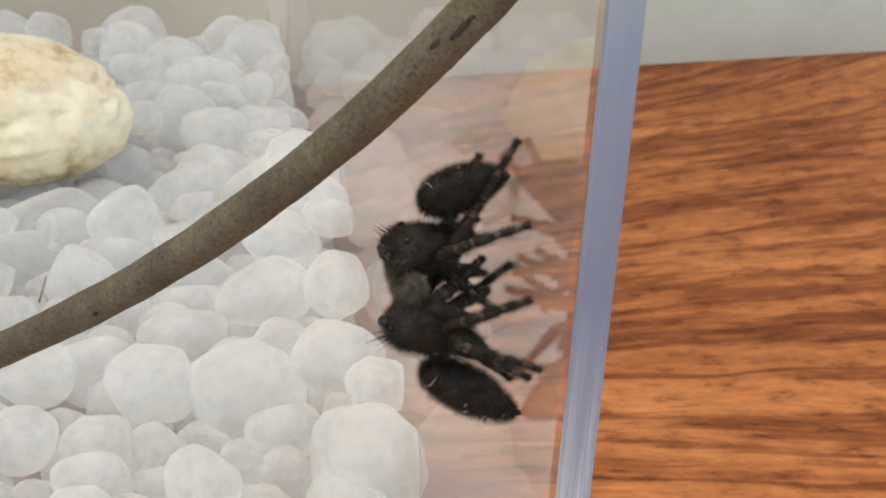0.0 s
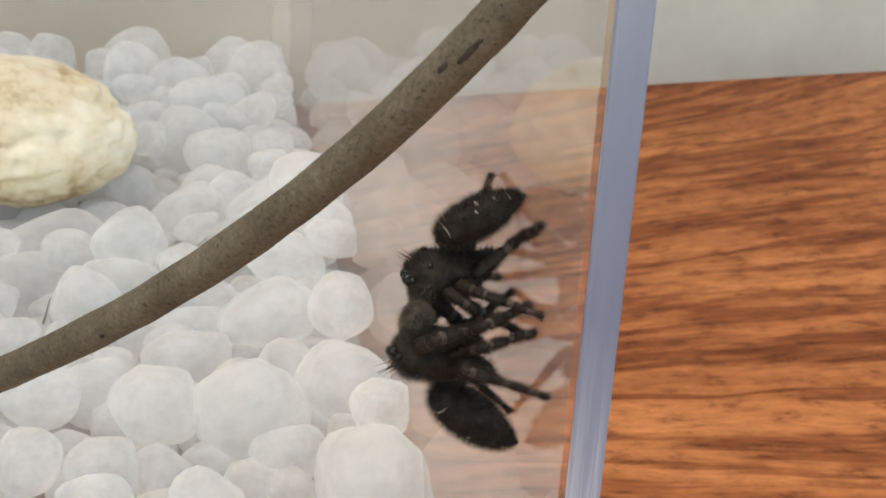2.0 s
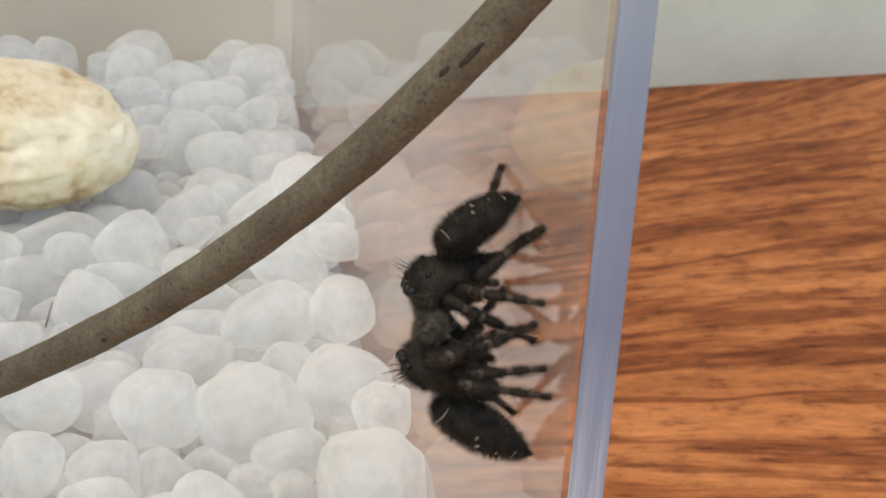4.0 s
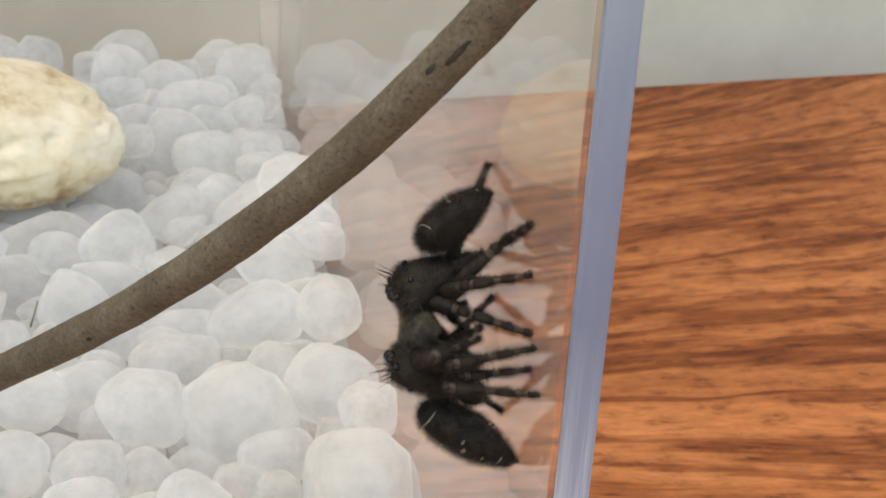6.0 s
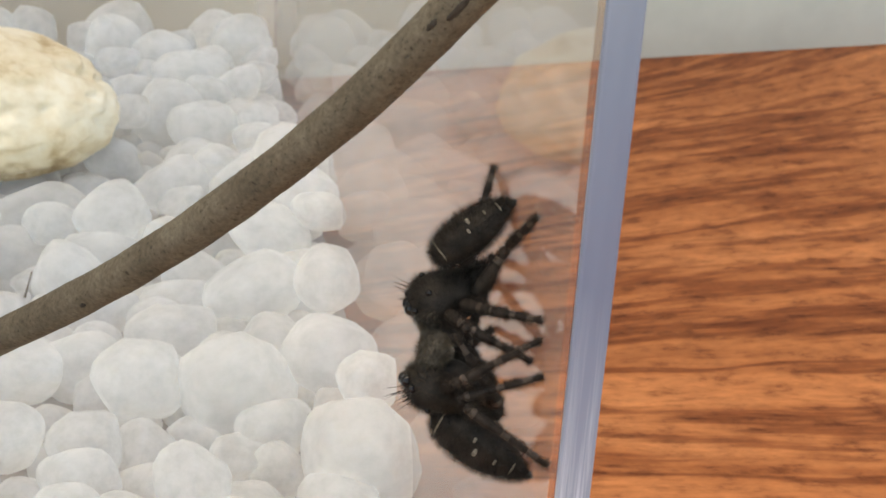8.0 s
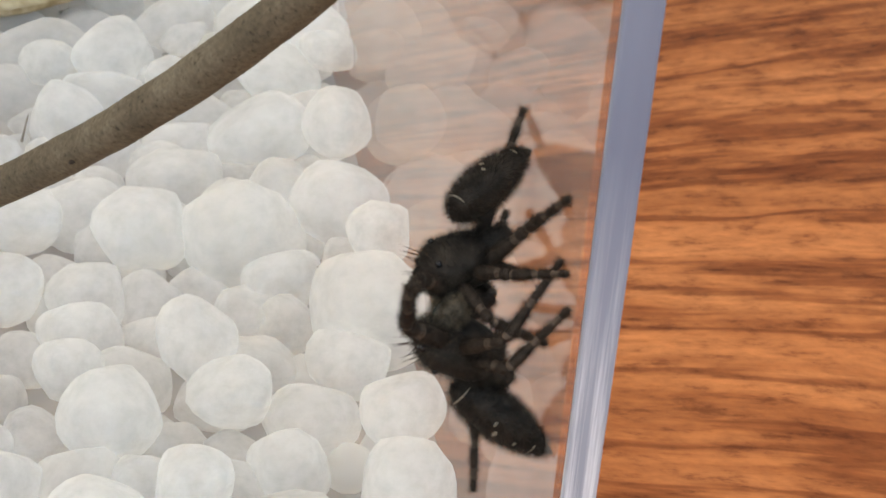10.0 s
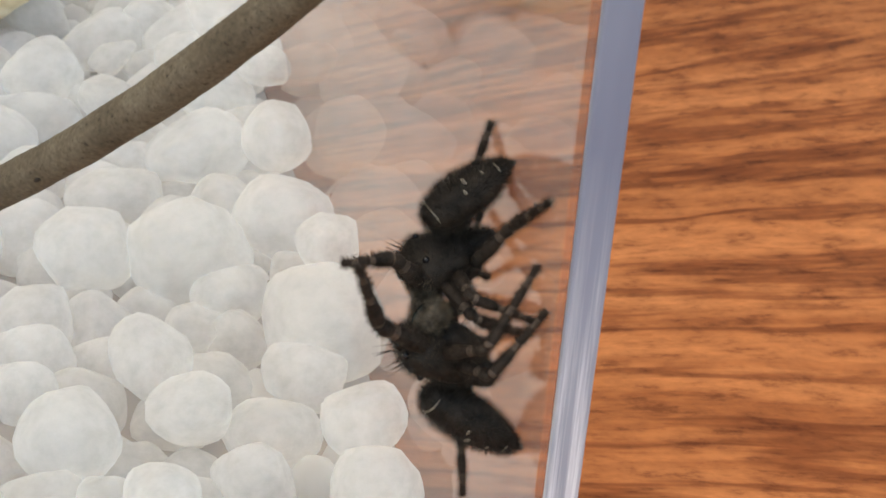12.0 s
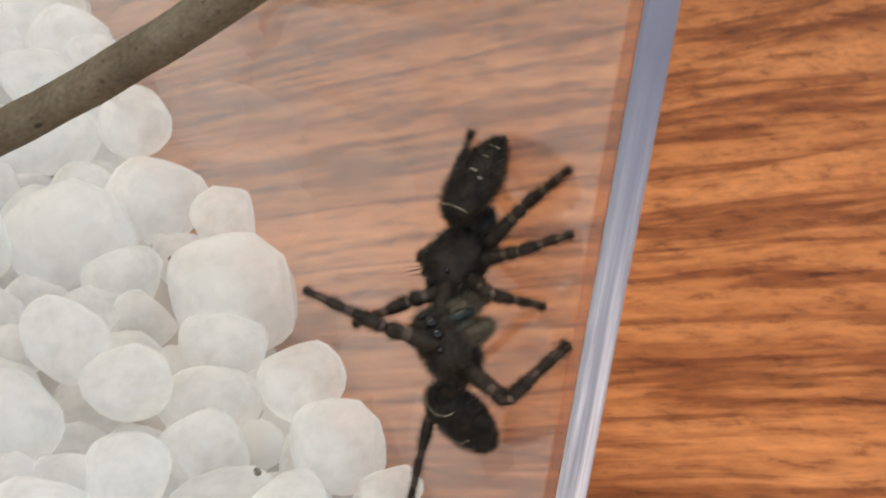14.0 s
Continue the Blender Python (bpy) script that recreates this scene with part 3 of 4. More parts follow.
    for u0, u1, v0, v1, nm in marks:
        part(nm, patch(ab, u0, u1, v0, v1, 0.1), M_PALE, abdomen, "thin line of pale scales")
    part("spinnerets", skin(egg(0.3, 0.35, 0.5, 0.3, 2, (-0.2, 0, belly + 0.15)), 12, 8), M_BODY, abdomen)
    legs = {}
    for k, span in spans.items():
        heavy = 1.4 if k[0] == "1" else 1.0
        skin_up, fat = limb(span * 0.46, 0.47 * heavy, 0.38 * heavy, ord(k[0]), ((0.38, 0.1, 0.22), (0.74, -0.1, 0.06), (0.88, 0.05, 0.08)))
        skin_low, slim = limb(span * 0.54, 0.34 * heavy, 0.17, 40 + ord(k[0]), ((0.22, 0.1, 0.14), (0.46, -0.06, 0.06), (0.64, 0.07, 0.07), (0.8, -0.03, 0.05), (0.96, 0.1, 0.04)))
        up, low = part("upper_leg", skin_up, M_LEG, root), part("lower_leg", skin_low, M_LEG, root)
        for piece, long, wide, s0, s1 in ((up, 0.46, fat, 0.68, 0.8), (low, 0.54, slim, 0.02, 0.08), (low, 0.54, slim, 0.41, 0.51), (low, 0.54, slim, 0.73, 0.86)):
            ring = [Vector((0, 0, span * long * (s0 + (s1 - s0) * i / 6) * MM)) for i in range(7)]
            part("leg_band", tube(ring, lambda s, w=wide, p=s0, q=s1: (w(p + (q - p) * s) + 0.025) * MM, 12), M_BANDED, piece, "paler reddish-brown ring")
        legs[k] = (up, low)
    return root, abdomen, legs


UPPER_REAR = [(0, -5.1, 18.0, 54.8), (0.6, -5.3, 18.0, 55.0), (1, -4.7, 18.0, 55.5), (2, -3.4, 18.0, 54.7), (3, -3.4, 18.0, 54.8), (5.5, -3.9, 18.0, 54.7), (6, -4.0, 18.0, 54.6), (6.5, -3.2, 18.0, 54.1), (7, -2.2, 18.0, 53.8), (9.5, -2.5, 15.0, 46.3), (10, -3.4, 12.8, 44.4), (10.5, -2.8, 12.8, 44.2), (11, -2.0, 12.7, 44.9), (11.5, -2.7, 12.7, 45.4), (12, -2.4, 12.6, 44.6), (12.5, -2.6, 12.6, 44.0), (13, -2.2, 12.6, 44.8), (13.5, -4.3, 12.5, 42.8), (14, -2.7, 12.5, 39.7)]
UPPER_FRONT = [(0, -10.6, 18.0, 53.4), (0.6, -10.7, 18.0, 53.6), (1, -10.3, 18.0, 53.8), (2, -9.6, 18.0, 53.0), (3, -9.7, 18.0, 52.5), (5.5, -9.7, 18.0, 52.1), (6, -9.7, 18.0, 51.7), (6.5, -9.4, 18.0, 51.4), (7, -8.8, 18.0, 50.7), (9.5, -8.3, 15.0, 42.4), (10, -8.7, 12.8, 40.9), (10.5, -8.5, 12.8, 41.4), (11, -8.6, 12.7, 41.6), (11.5, -8.5, 12.7, 41.8), (12, -8.5, 12.7, 42.0), (12.5, -8.6, 12.6, 42.3), (13, -9.2, 12.6, 42.3), (13.5, -9.4, 12.5, 40.5), (14, -6.0, 12.5, 33.9)]
UPPER_BELLY = [(0, -8.3, 18.0, 57.8), (0.6, -8.4, 18.0, 57.9), (1, -7.9, 18.0, 58.2), (2, -6.9, 18.0, 56.7), (3, -7.1, 18.0, 56.1), (5.5, -7.7, 18.0, 56.2), (6, -7.8, 18.0, 56.1), (6.5, -7.0, 18.0, 55.6), (7, -6.2, 18.0, 55.3), (9.5, -6.6, 15.0, 47.2), (10, -6.7, 12.8, 46.3), (10.5, -6.9, 12.8, 46.3), (11, -6.8, 12.7, 46.1), (11.5, -6.5, 12.7, 46.7), (12, -6.5, 12.7, 46.4), (12.5, -6.2, 12.6, 46.7), (13, -6.3, 12.6, 46.3), (13.5, -7.1, 12.5, 45.3), (14, -5.2, 12.5, 40.2)]
UPPER_TIP = [(0, -0.5, 20.2, 59.3), (0.6, -0.5, 20.9, 59.2), (1, -0.5, 21.7, 59.3), (2, -0.5, 19.0, 59.8), (3, -0.5, 19.1, 59.9), (5.5, -0.5, 21.8, 59.1), (6, -1.0, 22.0, 59.3), (6.5, -0.5, 17.9, 59.6), (7, -0.5, 17.9, 59.9), (9.5, -0.5, 17.6, 51.0), (10, -0.5, 16.4, 49.6), (10.5, -0.5, 16.8, 49.6), (11, -0.5, 15.6, 49.6), (11.5, -0.5, 14.1, 50.4), (12, -0.5, 13.8, 50.1), (12.5, -0.9, 11.9, 50.7), (13, -0.5, 11.8, 50.8), (13.5, -0.5, 14.5, 49.0), (14, -0.5, 14.7, 45.2)]
UPPER_LEG_1N = [(0, -4.2, 12.0, 50.3), (0.6, -4.4, 12.0, 50.3), (1, -4.1, 12.0, 50.4), (2, -3.6, 12.0, 49.7), (3, -3.4, 12.0, 49.3), (5.5, -3.5, 12.0, 49.0), (6, -3.5, 12.0, 48.6), (6.5, -3.2, 12.0, 48.2), (7, -2.6, 12.0, 47.8), (9.5, -1.9, 9.2, 39.8), (10, -10.8, 4.6, 45.3), (10.5, -11.5, 5.0, 45.1), (11, -12.8, 6.0, 44.8), (11.5, -12.8, 5.9, 45.1), (12, -13.6, 8.3, 46.2), (12.5, -14.2, 9.0, 46.3), (13, -14.6, 8.9, 45.9), (13.5, -10.7, 16.6, 34.8), (14, -13.5, 13.1, 31.6)]
UPPER_SPAN_1N = 8.8
UPPER_LEG_1F = [(0, -4.2, 17.0, 50.9), (0.6, -4.4, 17.0, 50.9), (1, -4.0, 17.0, 51.0), (2, -3.6, 17.0, 50.3), (3, -3.4, 17.0, 49.9), (5.5, -3.5, 17.0, 49.6), (6, -3.5, 17.0, 49.2), (6.5, -3.2, 17.0, 48.9), (7, -2.6, 17.0, 48.4), (9.5, -5.7, 17.4, 40.5), (10, -6.2, 16.3, 39.0), (10.5, -6.3, 16.3, 39.0), (11, -6.5, 16.3, 39.3), (11.5, -6.4, 16.3, 39.4), (12, -6.3, 16.3, 39.7), (12.5, -6.6, 16.2, 39.5), (13, -7.0, 16.2, 39.5), (13.5, -7.8, 16.1, 36.8), (14, -4.9, 14.8, 33.9)]
UPPER_SPAN_1F = 8.8
UPPER_LEG_2N = [(0, 0.0, 23.2, 48.8), (0.6, 0.0, 23.8, 48.6), (1, 0.0, 18.7, 46.5), (2, 0.0, 13.2, 50.1), (3, 0.0, 14.0, 49.4), (5.5, 0.0, 9.8, 52.2), (6, 0.0, 9.7, 52.3), (6.5, 0.0, 10.0, 52.3), (7, 0.0, 10.9, 49.3), (9.5, 0.0, 5.8, 43.7), (10, 0.0, 7.7, 38.3), (10.5, 0.0, 9.2, 37.7), (11, 0.0, 10.9, 37.1), (11.5, 0.0, 8.8, 38.9), (12, 0.0, 8.7, 38.7), (12.5, 0.0, 12.0, 35.1), (13, 0.0, 11.1, 36.3), (13.5, 0.0, 6.9, 34.4), (14, 0.0, 6.0, 35.2)]
UPPER_SPAN_2N = 9.9
UPPER_LEG_2F = [(0, 0.0, 12.8, 48.8), (0.6, 0.0, 13.4, 48.5), (1, 0.0, 18.5, 46.5), (2, 0.0, 24.4, 50.1), (3, 0.0, 25.2, 49.5), (5.5, 0.0, 24.6, 49.7), (6, 0.0, 24.9, 49.8), (6.5, 0.0, 25.3, 52.2), (7, 0.0, 23.2, 48.2), (9.5, 0.0, 24.2, 43.7), (10, 0.0, 17.9, 38.3), (10.5, 0.0, 16.3, 37.7), (11, 0.0, 14.6, 37.1), (11.5, 0.0, 16.6, 38.9), (12, 0.0, 16.6, 38.7), (12.5, 0.0, 13.2, 35.1), (13, 0.0, 14.1, 36.3), (13.5, 0.0, 18.2, 34.4), (14, 0.0, 19.0, 35.2)]
UPPER_SPAN_2F = 9.1
UPPER_LEG_3N = [(0, 0.0, 13.6, 57.7), (0.6, 0.0, 14.2, 57.4), (1, 0.0, 11.6, 52.1), (2, 0.0, 10.2, 53.4), (3, 0.0, 10.6, 53.3), (5.5, 0.0, 11.1, 56.7), (6, 0.0, 11.1, 56.7), (6.5, 0.0, 8.4, 53.7), (7, 0.0, 8.9, 53.4), (9.5, 0.0, 5.1, 48.4), (10, 0.0, 4.1, 46.6), (10.5, 0.0, 4.4, 46.5), (11, 0.0, 4.0, 46.3), (11.5, 0.0, 6.0, 42.4), (12, 0.0, 6.1, 41.4), (12.5, 0.0, 6.0, 42.1), (13, 0.0, 6.1, 41.5), (13.5, 0.0, 3.8, 42.2), (14, 0.0, 3.7, 42.7)]
UPPER_SPAN_3N = 9.4
UPPER_LEG_3F = [(0, 0.0, 26.5, 53.2), (0.6, 0.0, 27.1, 53.0), (1, 0.0, 26.6, 52.0), (2, 0.0, 26.2, 52.0), (3, 0.0, 26.1, 51.8), (5.5, 0.0, 25.1, 52.5), (6, 0.0, 25.7, 52.3), (6.5, 0.0, 23.5, 52.8), (7, 0.0, 24.6, 52.6), (9.5, 0.0, 20.0, 44.7), (10, 0.0, 15.7, 39.0), (10.5, 0.0, 15.9, 39.5), (11, 0.0, 15.4, 38.9), (11.5, 0.0, 19.4, 42.4), (12, 0.0, 19.2, 41.4), (12.5, 0.0, 19.2, 42.1), (13, 0.0, 19.0, 41.5), (13.5, 0.0, 21.3, 42.2), (14, 0.0, 21.3, 42.7)]
UPPER_SPAN_3F = 7.8
UPPER_LEG_4N = [(0, 0.0, 18.3, 63.5), (0.6, 0.0, 18.9, 63.3), (1, 0.0, 12.7, 60.0), (2, 0.0, 12.4, 60.1), (3, 0.0, 12.8, 59.9), (5.5, 0.0, 12.2, 60.2), (6, 0.0, 12.3, 60.4), (6.5, 0.0, 12.2, 60.4), (7, 0.0, 12.4, 60.1), (9.5, 0.0, 8.9, 55.4), (10, 0.0, 5.5, 51.9), (10.5, 0.0, 5.4, 52.1), (11, 0.0, 5.1, 51.7), (11.5, 0.0, 4.6, 52.3), (12, 0.0, 5.3, 51.6), (12.5, 0.0, 5.2, 51.0), (13, 0.0, 5.2, 51.4), (13.5, 0.0, 5.4, 50.9), (14, 0.0, 5.4, 47.3)]
UPPER_SPAN_4N = 10.6
UPPER_LEG_4F = [(0, 0.0, 30.1, 58.7), (0.6, 0.0, 30.7, 58.5), (1, 0.0, 29.2, 59.1), (2, 0.0, 29.5, 58.6), (3, 0.0, 27.4, 59.6), (5.5, 0.0, 27.0, 60.1), (6, 0.0, 27.0, 60.2), (6.5, 0.0, 27.1, 60.2), (7, 0.0, 27.5, 59.9), (9.5, 0.0, 20.7, 51.8), (10, 0.0, 19.8, 51.5), (10.5, 0.0, 19.6, 51.6), (11, 0.0, 19.0, 51.0), (11.5, 0.0, 18.5, 51.5), (12, 0.0, 19.4, 50.9), (12.5, 0.0, 19.2, 50.5), (13, 0.0, 19.6, 50.8), (13.5, 0.0, 20.2, 50.2), (14, 0.0, 19.7, 44.0)]
UPPER_SPAN_4F = 10.6
LOWER_REAR = [(0, -4.9, 13.0, 47.7), (0.6, -5.1, 13.0, 47.8), (1, -5.2, 13.0, 48.2), (2, -4.7, 13.0, 47.4), (3, -4.1, 13.0, 46.3), (5.5, -4.3, 13.0, 46.0), (6, -4.2, 13.0, 45.8), (6.5, -3.7, 13.0, 45.1), (7, -3.6, 13.0, 44.7), (9.5, -2.0, 9.0, 37.1), (10, -4.0, 9.0, 35.4), (10.5, -3.1, 9.0, 36.1), (11, -3.5, 9.0, 35.2), (11.5, -2.9, 9.0, 36.1), (12, -2.8, 9.0, 35.2), (12.5, -3.3, 9.0, 34.7), (13, -2.9, 9.0, 34.4), (13.5, -6.1, 9.0, 31.3), (14, -5.2, 9.5, 27.6)]
LOWER_FRONT = [(0, -11.0, 14.0, 50.0), (0.6, -11.2, 14.0, 50.1), (1, -11.1, 14.0, 49.9), (2, -10.9, 14.0, 49.4), (3, -10.4, 14.0, 49.3), (5.5, -10.4, 14.0, 49.3), (6, -10.2, 14.0, 49.1), (6.5, -10.2, 14.0, 48.0), (7, -9.4, 14.0, 47.5), (9.5, -8.4, 9.8, 40.2), (10, -8.9, 9.8, 38.7), (10.5, -9.3, 9.8, 38.2), (11, -9.6, 9.8, 38.7), (11.5, -9.5, 9.8, 38.5), (12, -9.3, 9.8, 39.0), (12.5, -9.9, 9.8, 38.3), (13, -10.0, 9.8, 38.3), (13.5, -11.4, 9.8, 34.6), (14, -8.9, 7.0, 35.4)]
LOWER_BELLY = [(0, -8.1, 13.0, 46.0), (0.6, -8.3, 13.0, 46.1), (1, -8.4, 13.0, 46.5), (2, -8.1, 13.0, 46.1), (3, -7.7, 13.0, 45.2), (5.5, -7.7, 13.0, 44.9), (6, -7.7, 13.0, 44.6), (6.5, -7.3, 13.0, 44.4), (7, -7.3, 13.0, 44.2), (9.5, -5.3, 9.0, 37.0), (10, -5.6, 9.0, 33.7), (10.5, -5.7, 9.0, 33.1), (11, -6.7, 9.0, 34.0), (11.5, -6.4, 9.0, 33.8), (12, -6.6, 9.0, 33.8), (12.5, -7.0, 9.0, 33.8), (13, -7.0, 9.0, 33.5), (13.5, -9.0, 9.0, 30.1), (14, -7.2, 9.0, 27.4)]
LOWER_TIP = [(0, -0.5, 11.9, 41.9), (0.6, -0.5, 12.6, 41.6), (1, -0.5, 12.5, 41.6), (2, -0.5, 13.3, 40.3), (3, -0.5, 11.8, 40.7), (5.5, -0.5, 10.0, 41.8), (6, -0.5, 10.8, 40.5), (6.5, -0.5, 9.4, 41.2), (7, -0.5, 8.9, 41.1), (9.5, -0.5, 5.1, 33.7), (10, -0.5, 6.4, 30.2), (10.5, -0.5, 5.4, 31.0), (11, -0.5, 7.5, 29.2), (11.5, -0.5, 6.4, 30.1), (12, -0.5, 7.0, 29.8), (12.5, -1.4, 6.7, 29.1), (13, -1.1, 6.7, 29.0), (13.5, -2.1, 11.0, 22.7), (14, -0.5, 9.4, 20.1)]
LOWER_LEG_1N = [(0, 0.0, 24.0, 51.1), (0.6, 0.0, 24.6, 50.9), (1, -4.1, 12.0, 52.8), (2, -3.6, 12.0, 52.1), (3, -3.4, 12.0, 51.7), (5.5, -3.6, 12.0, 51.4), (6, -3.5, 12.0, 51.0), (6.5, -3.2, 12.0, 50.7), (7, -2.6, 12.0, 50.2), (9.5, -12.3, 3.8, 49.6), (10, -11.5, 1.7, 47.9), (10.5, -11.5, 2.5, 48.3), (11, -12.9, 3.0, 48.0), (11.5, -12.9, 3.4, 48.3), (12, -13.3, 4.5, 48.3), (12.5, -13.8, 5.0, 47.9), (13, -14.4, 5.3, 47.3), (13.5, -15.7, 5.9, 44.8), (14, -18.2, 12.1, 36.8)]
LOWER_SPAN_1N = 12.4
LOWER_LEG_1F = [(0, 0.0, 29.0, 51.7), (0.6, 0.0, 29.6, 51.5), (1, -4.0, 17.0, 53.4), (2, -3.6, 17.0, 52.7), (3, -3.4, 17.0, 52.3), (5.5, -3.6, 17.0, 52.0), (6, -3.5, 17.0, 51.6), (6.5, -3.2, 17.0, 51.3), (7, -2.6, 17.0, 50.8), (9.5, -5.7, 17.4, 42.1), (10, -6.2, 16.3, 40.6), (10.5, -6.3, 16.3, 40.6), (11, -6.5, 16.3, 40.9), (11.5, -6.4, 16.3, 41.0), (12, -6.3, 16.3, 41.3), (12.5, -6.6, 16.2, 41.1), (13, -7.0, 16.2, 41.1), (13.5, -7.8, 16.1, 38.4), (14, -1.2, 12.0, 32.7)]
LOWER_SPAN_1F = 10.4
LOWER_LEG_2N = [(0, 0.0, 23.5, 47.6), (0.6, 0.0, 24.1, 47.4), (1, 0.0, 11.7, 52.2), (2, 0.0, 14.3, 52.4), (3, 0.0, 15.1, 51.9), (5.5, 0.0, 8.4, 51.8), (6, 0.0, 8.5, 51.8), (6.5, 0.0, 8.4, 51.8), (7, 0.0, 8.3, 51.7), (9.5, -0.2, 5.0, 47.8), (10, -0.1, 6.0, 46.6), (10.5, -0.1, 5.9, 46.7), (11, 0.0, 6.1, 46.1), (11.5, -0.2, 4.8, 47.1), (12, -0.2, 5.8, 46.3), (12.5, 0.0, 5.6, 45.6), (13, 0.0, 6.2, 45.7), (13.5, 0.0, 7.9, 39.3), (14, 0.0, 2.6, 34.1)]
LOWER_SPAN_2N = 12.8
LOWER_LEG_2F = [(0, 0.0, 6.5, 47.6), (0.6, 0.0, 7.1, 47.3), (1, 0.0, 23.9, 47.1), (2, 0.0, 26.6, 45.8), (3, 0.0, 27.6, 45.0), (5.5, 0.0, 24.4, 45.7), (6, 0.0, 24.2, 45.9), (6.5, 0.0, 22.6, 47.4), (7, 0.0, 23.3, 45.5), (9.5, 0.0, 17.8, 40.8), (10, 0.0, 22.7, 32.4), (10.5, 0.0, 25.3, 30.7), (11, 0.0, 25.5, 30.5), (11.5, 0.0, 16.7, 38.0), (12, 0.0, 20.1, 35.1), (12.5, 0.0, 20.8, 34.7), (13, 0.0, 21.6, 34.9), (13.5, 0.0, 11.7, 33.6), (14, 0.0, 13.8, 31.6)]
LOWER_SPAN_2F = 11.0
LOWER_LEG_3N = [(0, 0.0, 11.7, 52.2), (0.6, 0.0, 12.3, 51.9), (1, 0.0, 18.7, 46.6), (2, 0.0, 12.0, 51.2), (3, 0.0, 9.0, 50.0), (5.5, 0.0, 8.9, 49.7), (6, 0.0, 9.2, 49.6), (6.5, 0.0, 9.1, 49.7), (7, 0.0, 7.7, 50.0), (9.5, 0.0, 2.8, 44.0), (10, 0.0, 3.5, 44.2), (10.5, 0.0, 3.9, 44.1), (11, 0.0, 3.8, 43.8), (11.5, 0.0, 3.2, 44.3), (12, 0.0, 3.8, 43.8), (12.5, 0.0, 3.5, 43.4), (13, 0.0, 3.7, 43.4), (13.5, 0.0, 1.9, 34.0), (14, 0.0, 2.1, 34.1)]
LOWER_SPAN_3N = 11.4
LOWER_LEG_3F = [(0, 0.0, 18.3, 52.2), (0.6, 0.0, 18.9, 51.9), (1, 0.0, 12.5, 46.6), (2, 0.0, 19.6, 51.2), (3, 0.0, 24.2, 50.1), (5.5, 0.0, 22.1, 49.7), (6, 0.0, 22.3, 49.6), (6.5, 0.0, 20.2, 49.6), (7, 0.0, 23.6, 50.0), (9.5, 0.0, 22.2, 44.0), (10, 0.0, 20.5, 44.2), (10.5, 0.0, 20.0, 44.1), (11, 0.0, 20.0, 43.8), (11.5, 0.0, 20.4, 44.3), (12, 0.0, 19.7, 43.8), (12.5, 0.0, 19.9, 43.4), (13, 0.0, 19.6, 43.4), (13.5, 0.0, 10.3, 26.2), (14, 0.0, 20.9, 34.1)]
LOWER_SPAN_3F = 11.4
LOWER_LEG_4N = [(0, 0.0, 7.2, 48.5), (0.6, 0.0, 7.8, 48.2), (1, 0.0, 7.2, 48.5), (2, 0.0, 6.8, 48.3), (3, 0.0, 7.2, 48.3), (5.5, 0.0, 6.6, 48.9), (6, 0.0, 6.4, 48.9), (6.5, 0.0, 6.2, 49.0), (7, 0.0, 3.1, 44.7), (9.5, 0.0, 2.2, 37.6), (10, -4.5, 8.0, 24.6), (10.5, -3.8, 8.0, 24.8), (11, -3.6, 8.0, 24.6), (11.5, -2.9, 8.0, 24.9), (12, -3.6, 8.0, 24.4), (12.5, -3.0, 8.0, 24.0), (13, -2.5, 8.0, 23.7), (13.5, -2.0, 8.0, 22.9), (14, -8.3, 8.5, 17.4)]
LOWER_SPAN_4N = 13.3
LOWER_LEG_4F = [(0, 0.0, 15.5, 43.0), (0.6, 0.0, 16.1, 42.7), (1, 0.0, 17.0, 41.5), (2, 0.0, 17.2, 41.0), (3, 0.0, 17.0, 41.3), (5.5, 0.0, 16.4, 41.6), (6, 0.0, 16.3, 41.8), (6.5, 0.0, 16.2, 42.0), (7, 0.0, 16.6, 41.5), (9.5, 0.0, 22.8, 37.6), (10, 0.0, 15.0, 34.2), (10.5, 0.0, 15.0, 35.0), (11, 0.0, 15.0, 33.2), (11.5, 0.0, 15.0, 34.1), (12, 0.0, 15.0, 33.8), (12.5, 0.0, 15.0, 33.3), (13, 0.0, 15.0, 33.1), (13.5, 0.0, 15.0, 26.7), (14, 0.0, 15.0, 24.1)]
LOWER_SPAN_4F = 13.2


LEG_NAMES = [k + s for k in "1234" for s in SIDES]
UPPER_FEET = dict(zip(LEG_NAMES, (UPPER_LEG_1N, UPPER_LEG_1F, UPPER_LEG_2N, UPPER_LEG_2F, UPPER_LEG_3N, UPPER_LEG_3F, UPPER_LEG_4N, UPPER_LEG_4F)))
LOWER_FEET = dict(zip(LEG_NAMES, (LOWER_LEG_1N, LOWER_LEG_1F, LOWER_LEG_2N, LOWER_LEG_2F, LOWER_LEG_3N, LOWER_LEG_3F, LOWER_LEG_4N, LOWER_LEG_4F)))
UPPER_SPAN = dict(zip(LEG_NAMES, (UPPER_SPAN_1N, UPPER_SPAN_1F, UPPER_SPAN_2N, UPPER_SPAN_2F, UPPER_SPAN_3N, UPPER_SPAN_3F, UPPER_SPAN_4N, UPPER_SPAN_4F)))
LOWER_SPAN = dict(zip(LEG_NAMES, (LOWER_SPAN_1N, LOWER_SPAN_1F, LOWER_SPAN_2N, LOWER_SPAN_2F, LOWER_SPAN_3N, LOWER_SPAN_3F, LOWER_SPAN_4N, LOWER_SPAN_4F)))
upper = spider("hairy black jumping spider, head down on the clear pane", UPPER_SPAN, 3.7, 1.0)
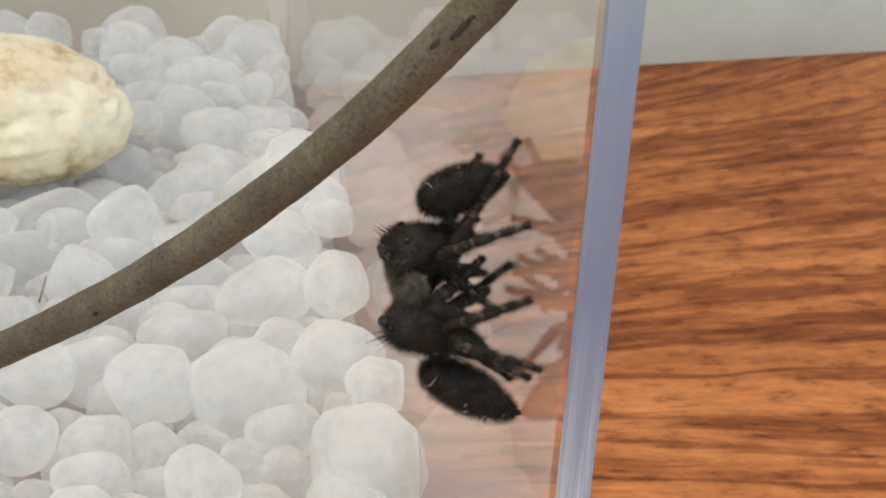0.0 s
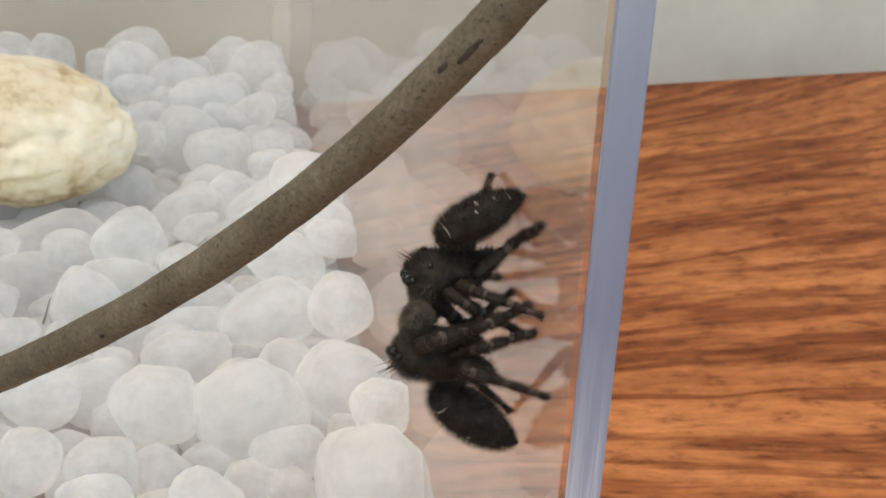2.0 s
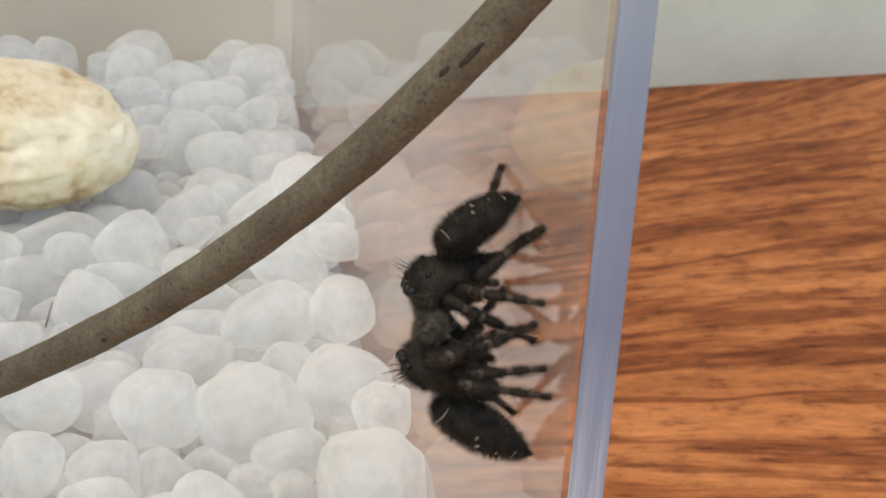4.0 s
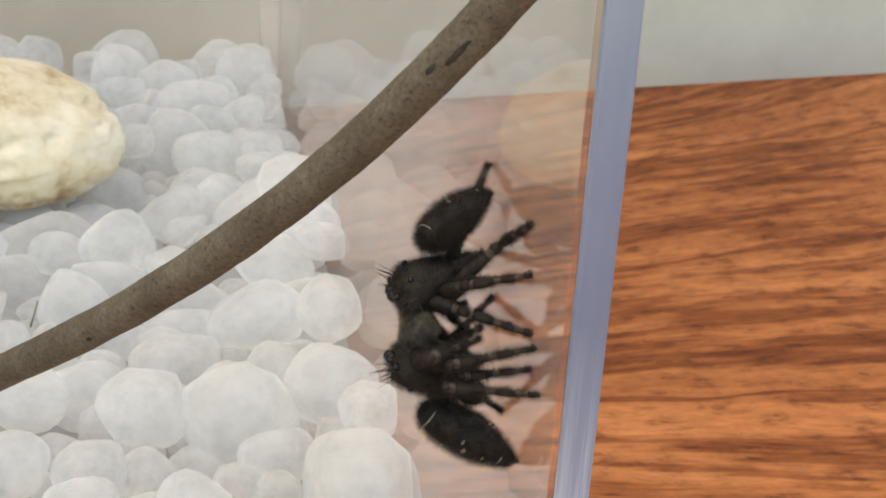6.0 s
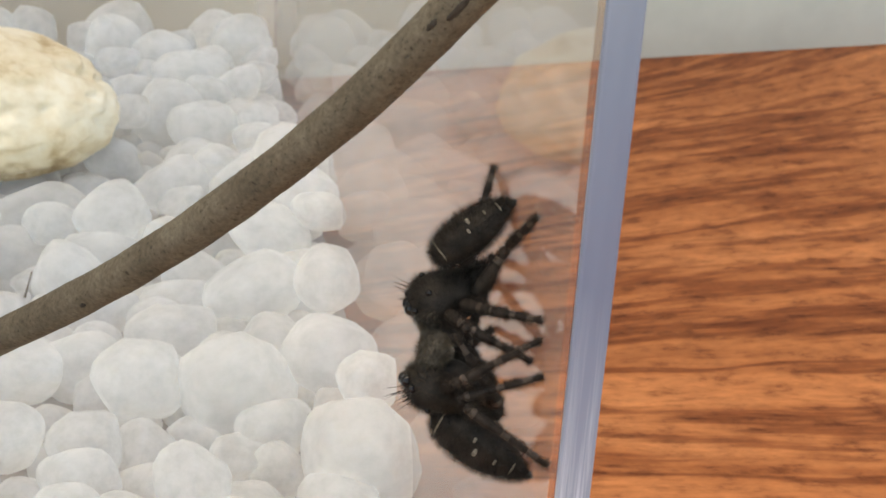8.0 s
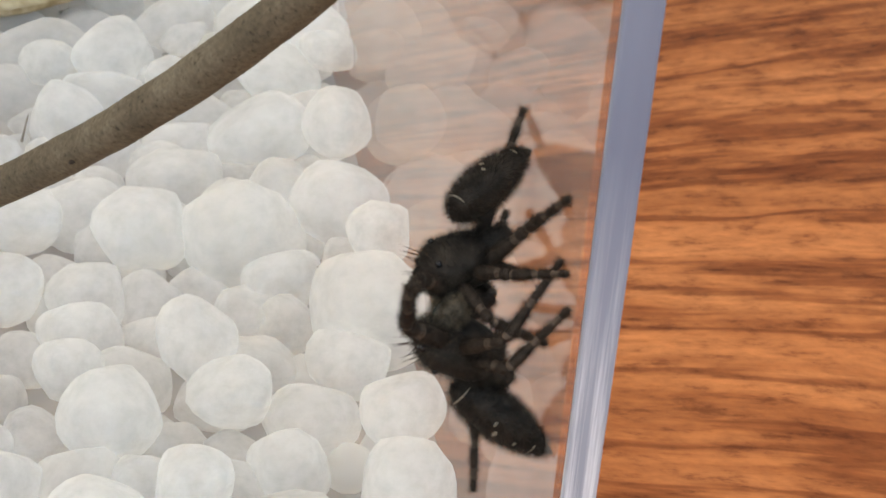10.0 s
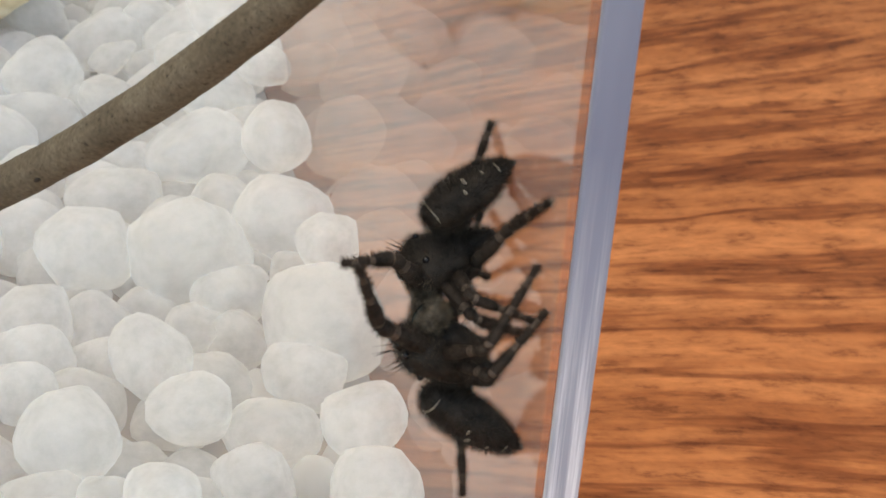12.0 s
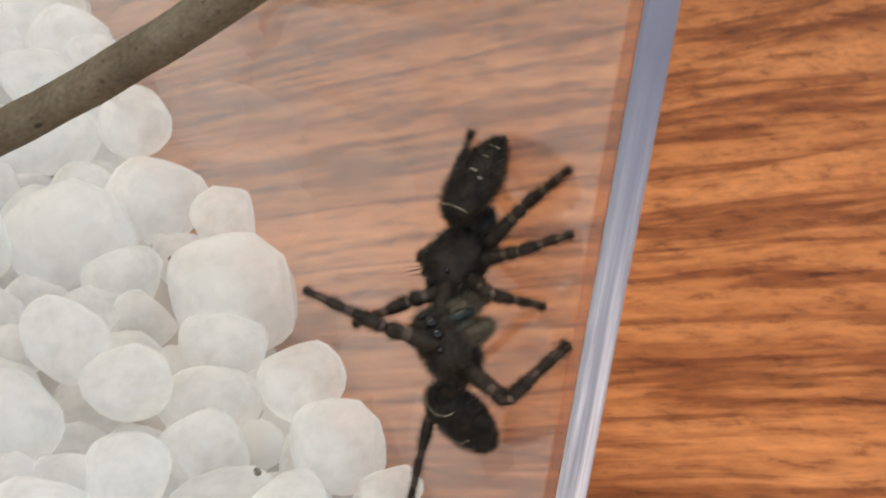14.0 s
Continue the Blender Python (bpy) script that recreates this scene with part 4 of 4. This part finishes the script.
lower = spider("larger hairy black jumping spider, head up on the clear pane", LOWER_SPAN, 4.25, 1.12)


def frame_of(at, along, back):
    """A pose at a place with z along a way and x as near to back as can be."""
    z = along.normalized()
    x = (back - z * back.dot(z)).normalized()
    y = z.cross(x)
    return Matrix(((x.x, y.x, z.x, at.x), (x.y, y.y, z.y, at.y), (x.z, y.z, z.z, at.z), (0, 0, 0, 1)))


def between(rows):
    """The rows with steps of at most 0.4 s, eased between those given."""
    out = [tuple(rows[0])]
    for a, b in zip(rows, rows[1:]):
        n = math.ceil((b[0] - a[0]) / 0.4 - 1e-6) if b[0] - a[0] > 0.7 else 1
        for k in range(1, n + 1):
            s = k / n
            e = s * s * (3 - 2 * s)
            out.append((a[0] + (b[0] - a[0]) * s, *(p + (q - p) * e for p, q in zip(a[1:], b[1:]))))
    return out


def climb(made, rear, front, belly, tip, feet, spans, drop, meet):
    """Keys a spider: its body from rear to front, its abdomen from belly to tip, and its feet."""
    root, abdomen, legs = made
    rear, front, belly, tip = between(rear), between(front), between(belly), between(tip)
    feet = {k: between(v) for k, v in feet.items()}
    body, swing = [], []
    steps = {k: ([], []) for k in legs}
    for n, (t, *r) in enumerate(rear):
        r, f, b, a = (Vector(v) * MM for v in (r, front[n][1:], belly[n][1:], tip[n][1:]))
        m = frame_of((r + f) / 2, f - r, Vector((-1, 0, 0)))
        inv = m.inverted()
        body.append((t, m))
        swing.append((t, inv @ frame_of((a + b) / 2, a - b, Vector((-1, 0, 0)))))
        for k, (up, low) in legs.items():
            foot = inv @ (Vector(feet[k][n][1:]) * MM)
            near = -1 if k[1] == "n" else 1
            out = near * (1 if m.col[1].y > 0 else -1)
            hip = Vector((-0.5, out * 1.6, HIP[k[0]])) * MM
            a1, a2 = spans[k] * 0.46 * MM, spans[k] * 0.54 * MM
            gap = foot - hip
            d = min(max(gap.length, abs(a1 - a2) + 0.0004), (a1 + a2) * 0.995)
            way = gap.normalized()
            pole = inv.to_3x3() @ Vector((near * 0.2 - 0.12, near * 0.88, -near * 0.42 - drop * (k[0] in "23" and near < 0 and t > 9)))
            if k[0] == "4" and (meet < 0 or t > 9):
                pole = inv.to_3x3() @ Vector((0.08, 0.88, -0.42))
            if k[0] == "1":
                pole = inv.to_3x3() @ Vector((0.55, near * 0.45, 0.5 * meet))
                if t > 9.8 and near < 0:
                    pole = inv.to_3x3() @ Vector((-0.7, -0.2, 0.75 if meet < 0 else 0.1))
            pole = (pole - way * pole.dot(way)).normalized()
            reach = (a1 * a1 - a2 * a2 + d * d) / (2 * d)
            knee = hip + way * reach + pole * math.sqrt(max(a1 * a1 - reach * reach, 0))
            steps[k][0].append((t, frame_of(hip, knee - hip, pole)))
            steps[k][1].append((t, frame_of(knee, hip + way * d - knee, pole)))
    walk(root, body)
    walk(abdomen, swing)
    for k, (up, low) in legs.items():
        walk(up, steps[k][0])
        walk(low, steps[k][1])


def motions():
    climb(upper, UPPER_REAR, UPPER_FRONT, UPPER_BELLY, UPPER_TIP, UPPER_FEET, UPPER_SPAN, 0.2, -0.9)
    climb(lower, LOWER_REAR, LOWER_FRONT, LOWER_BELLY, LOWER_TIP, LOWER_FEET, LOWER_SPAN, 0.7, 0.9)


motions()
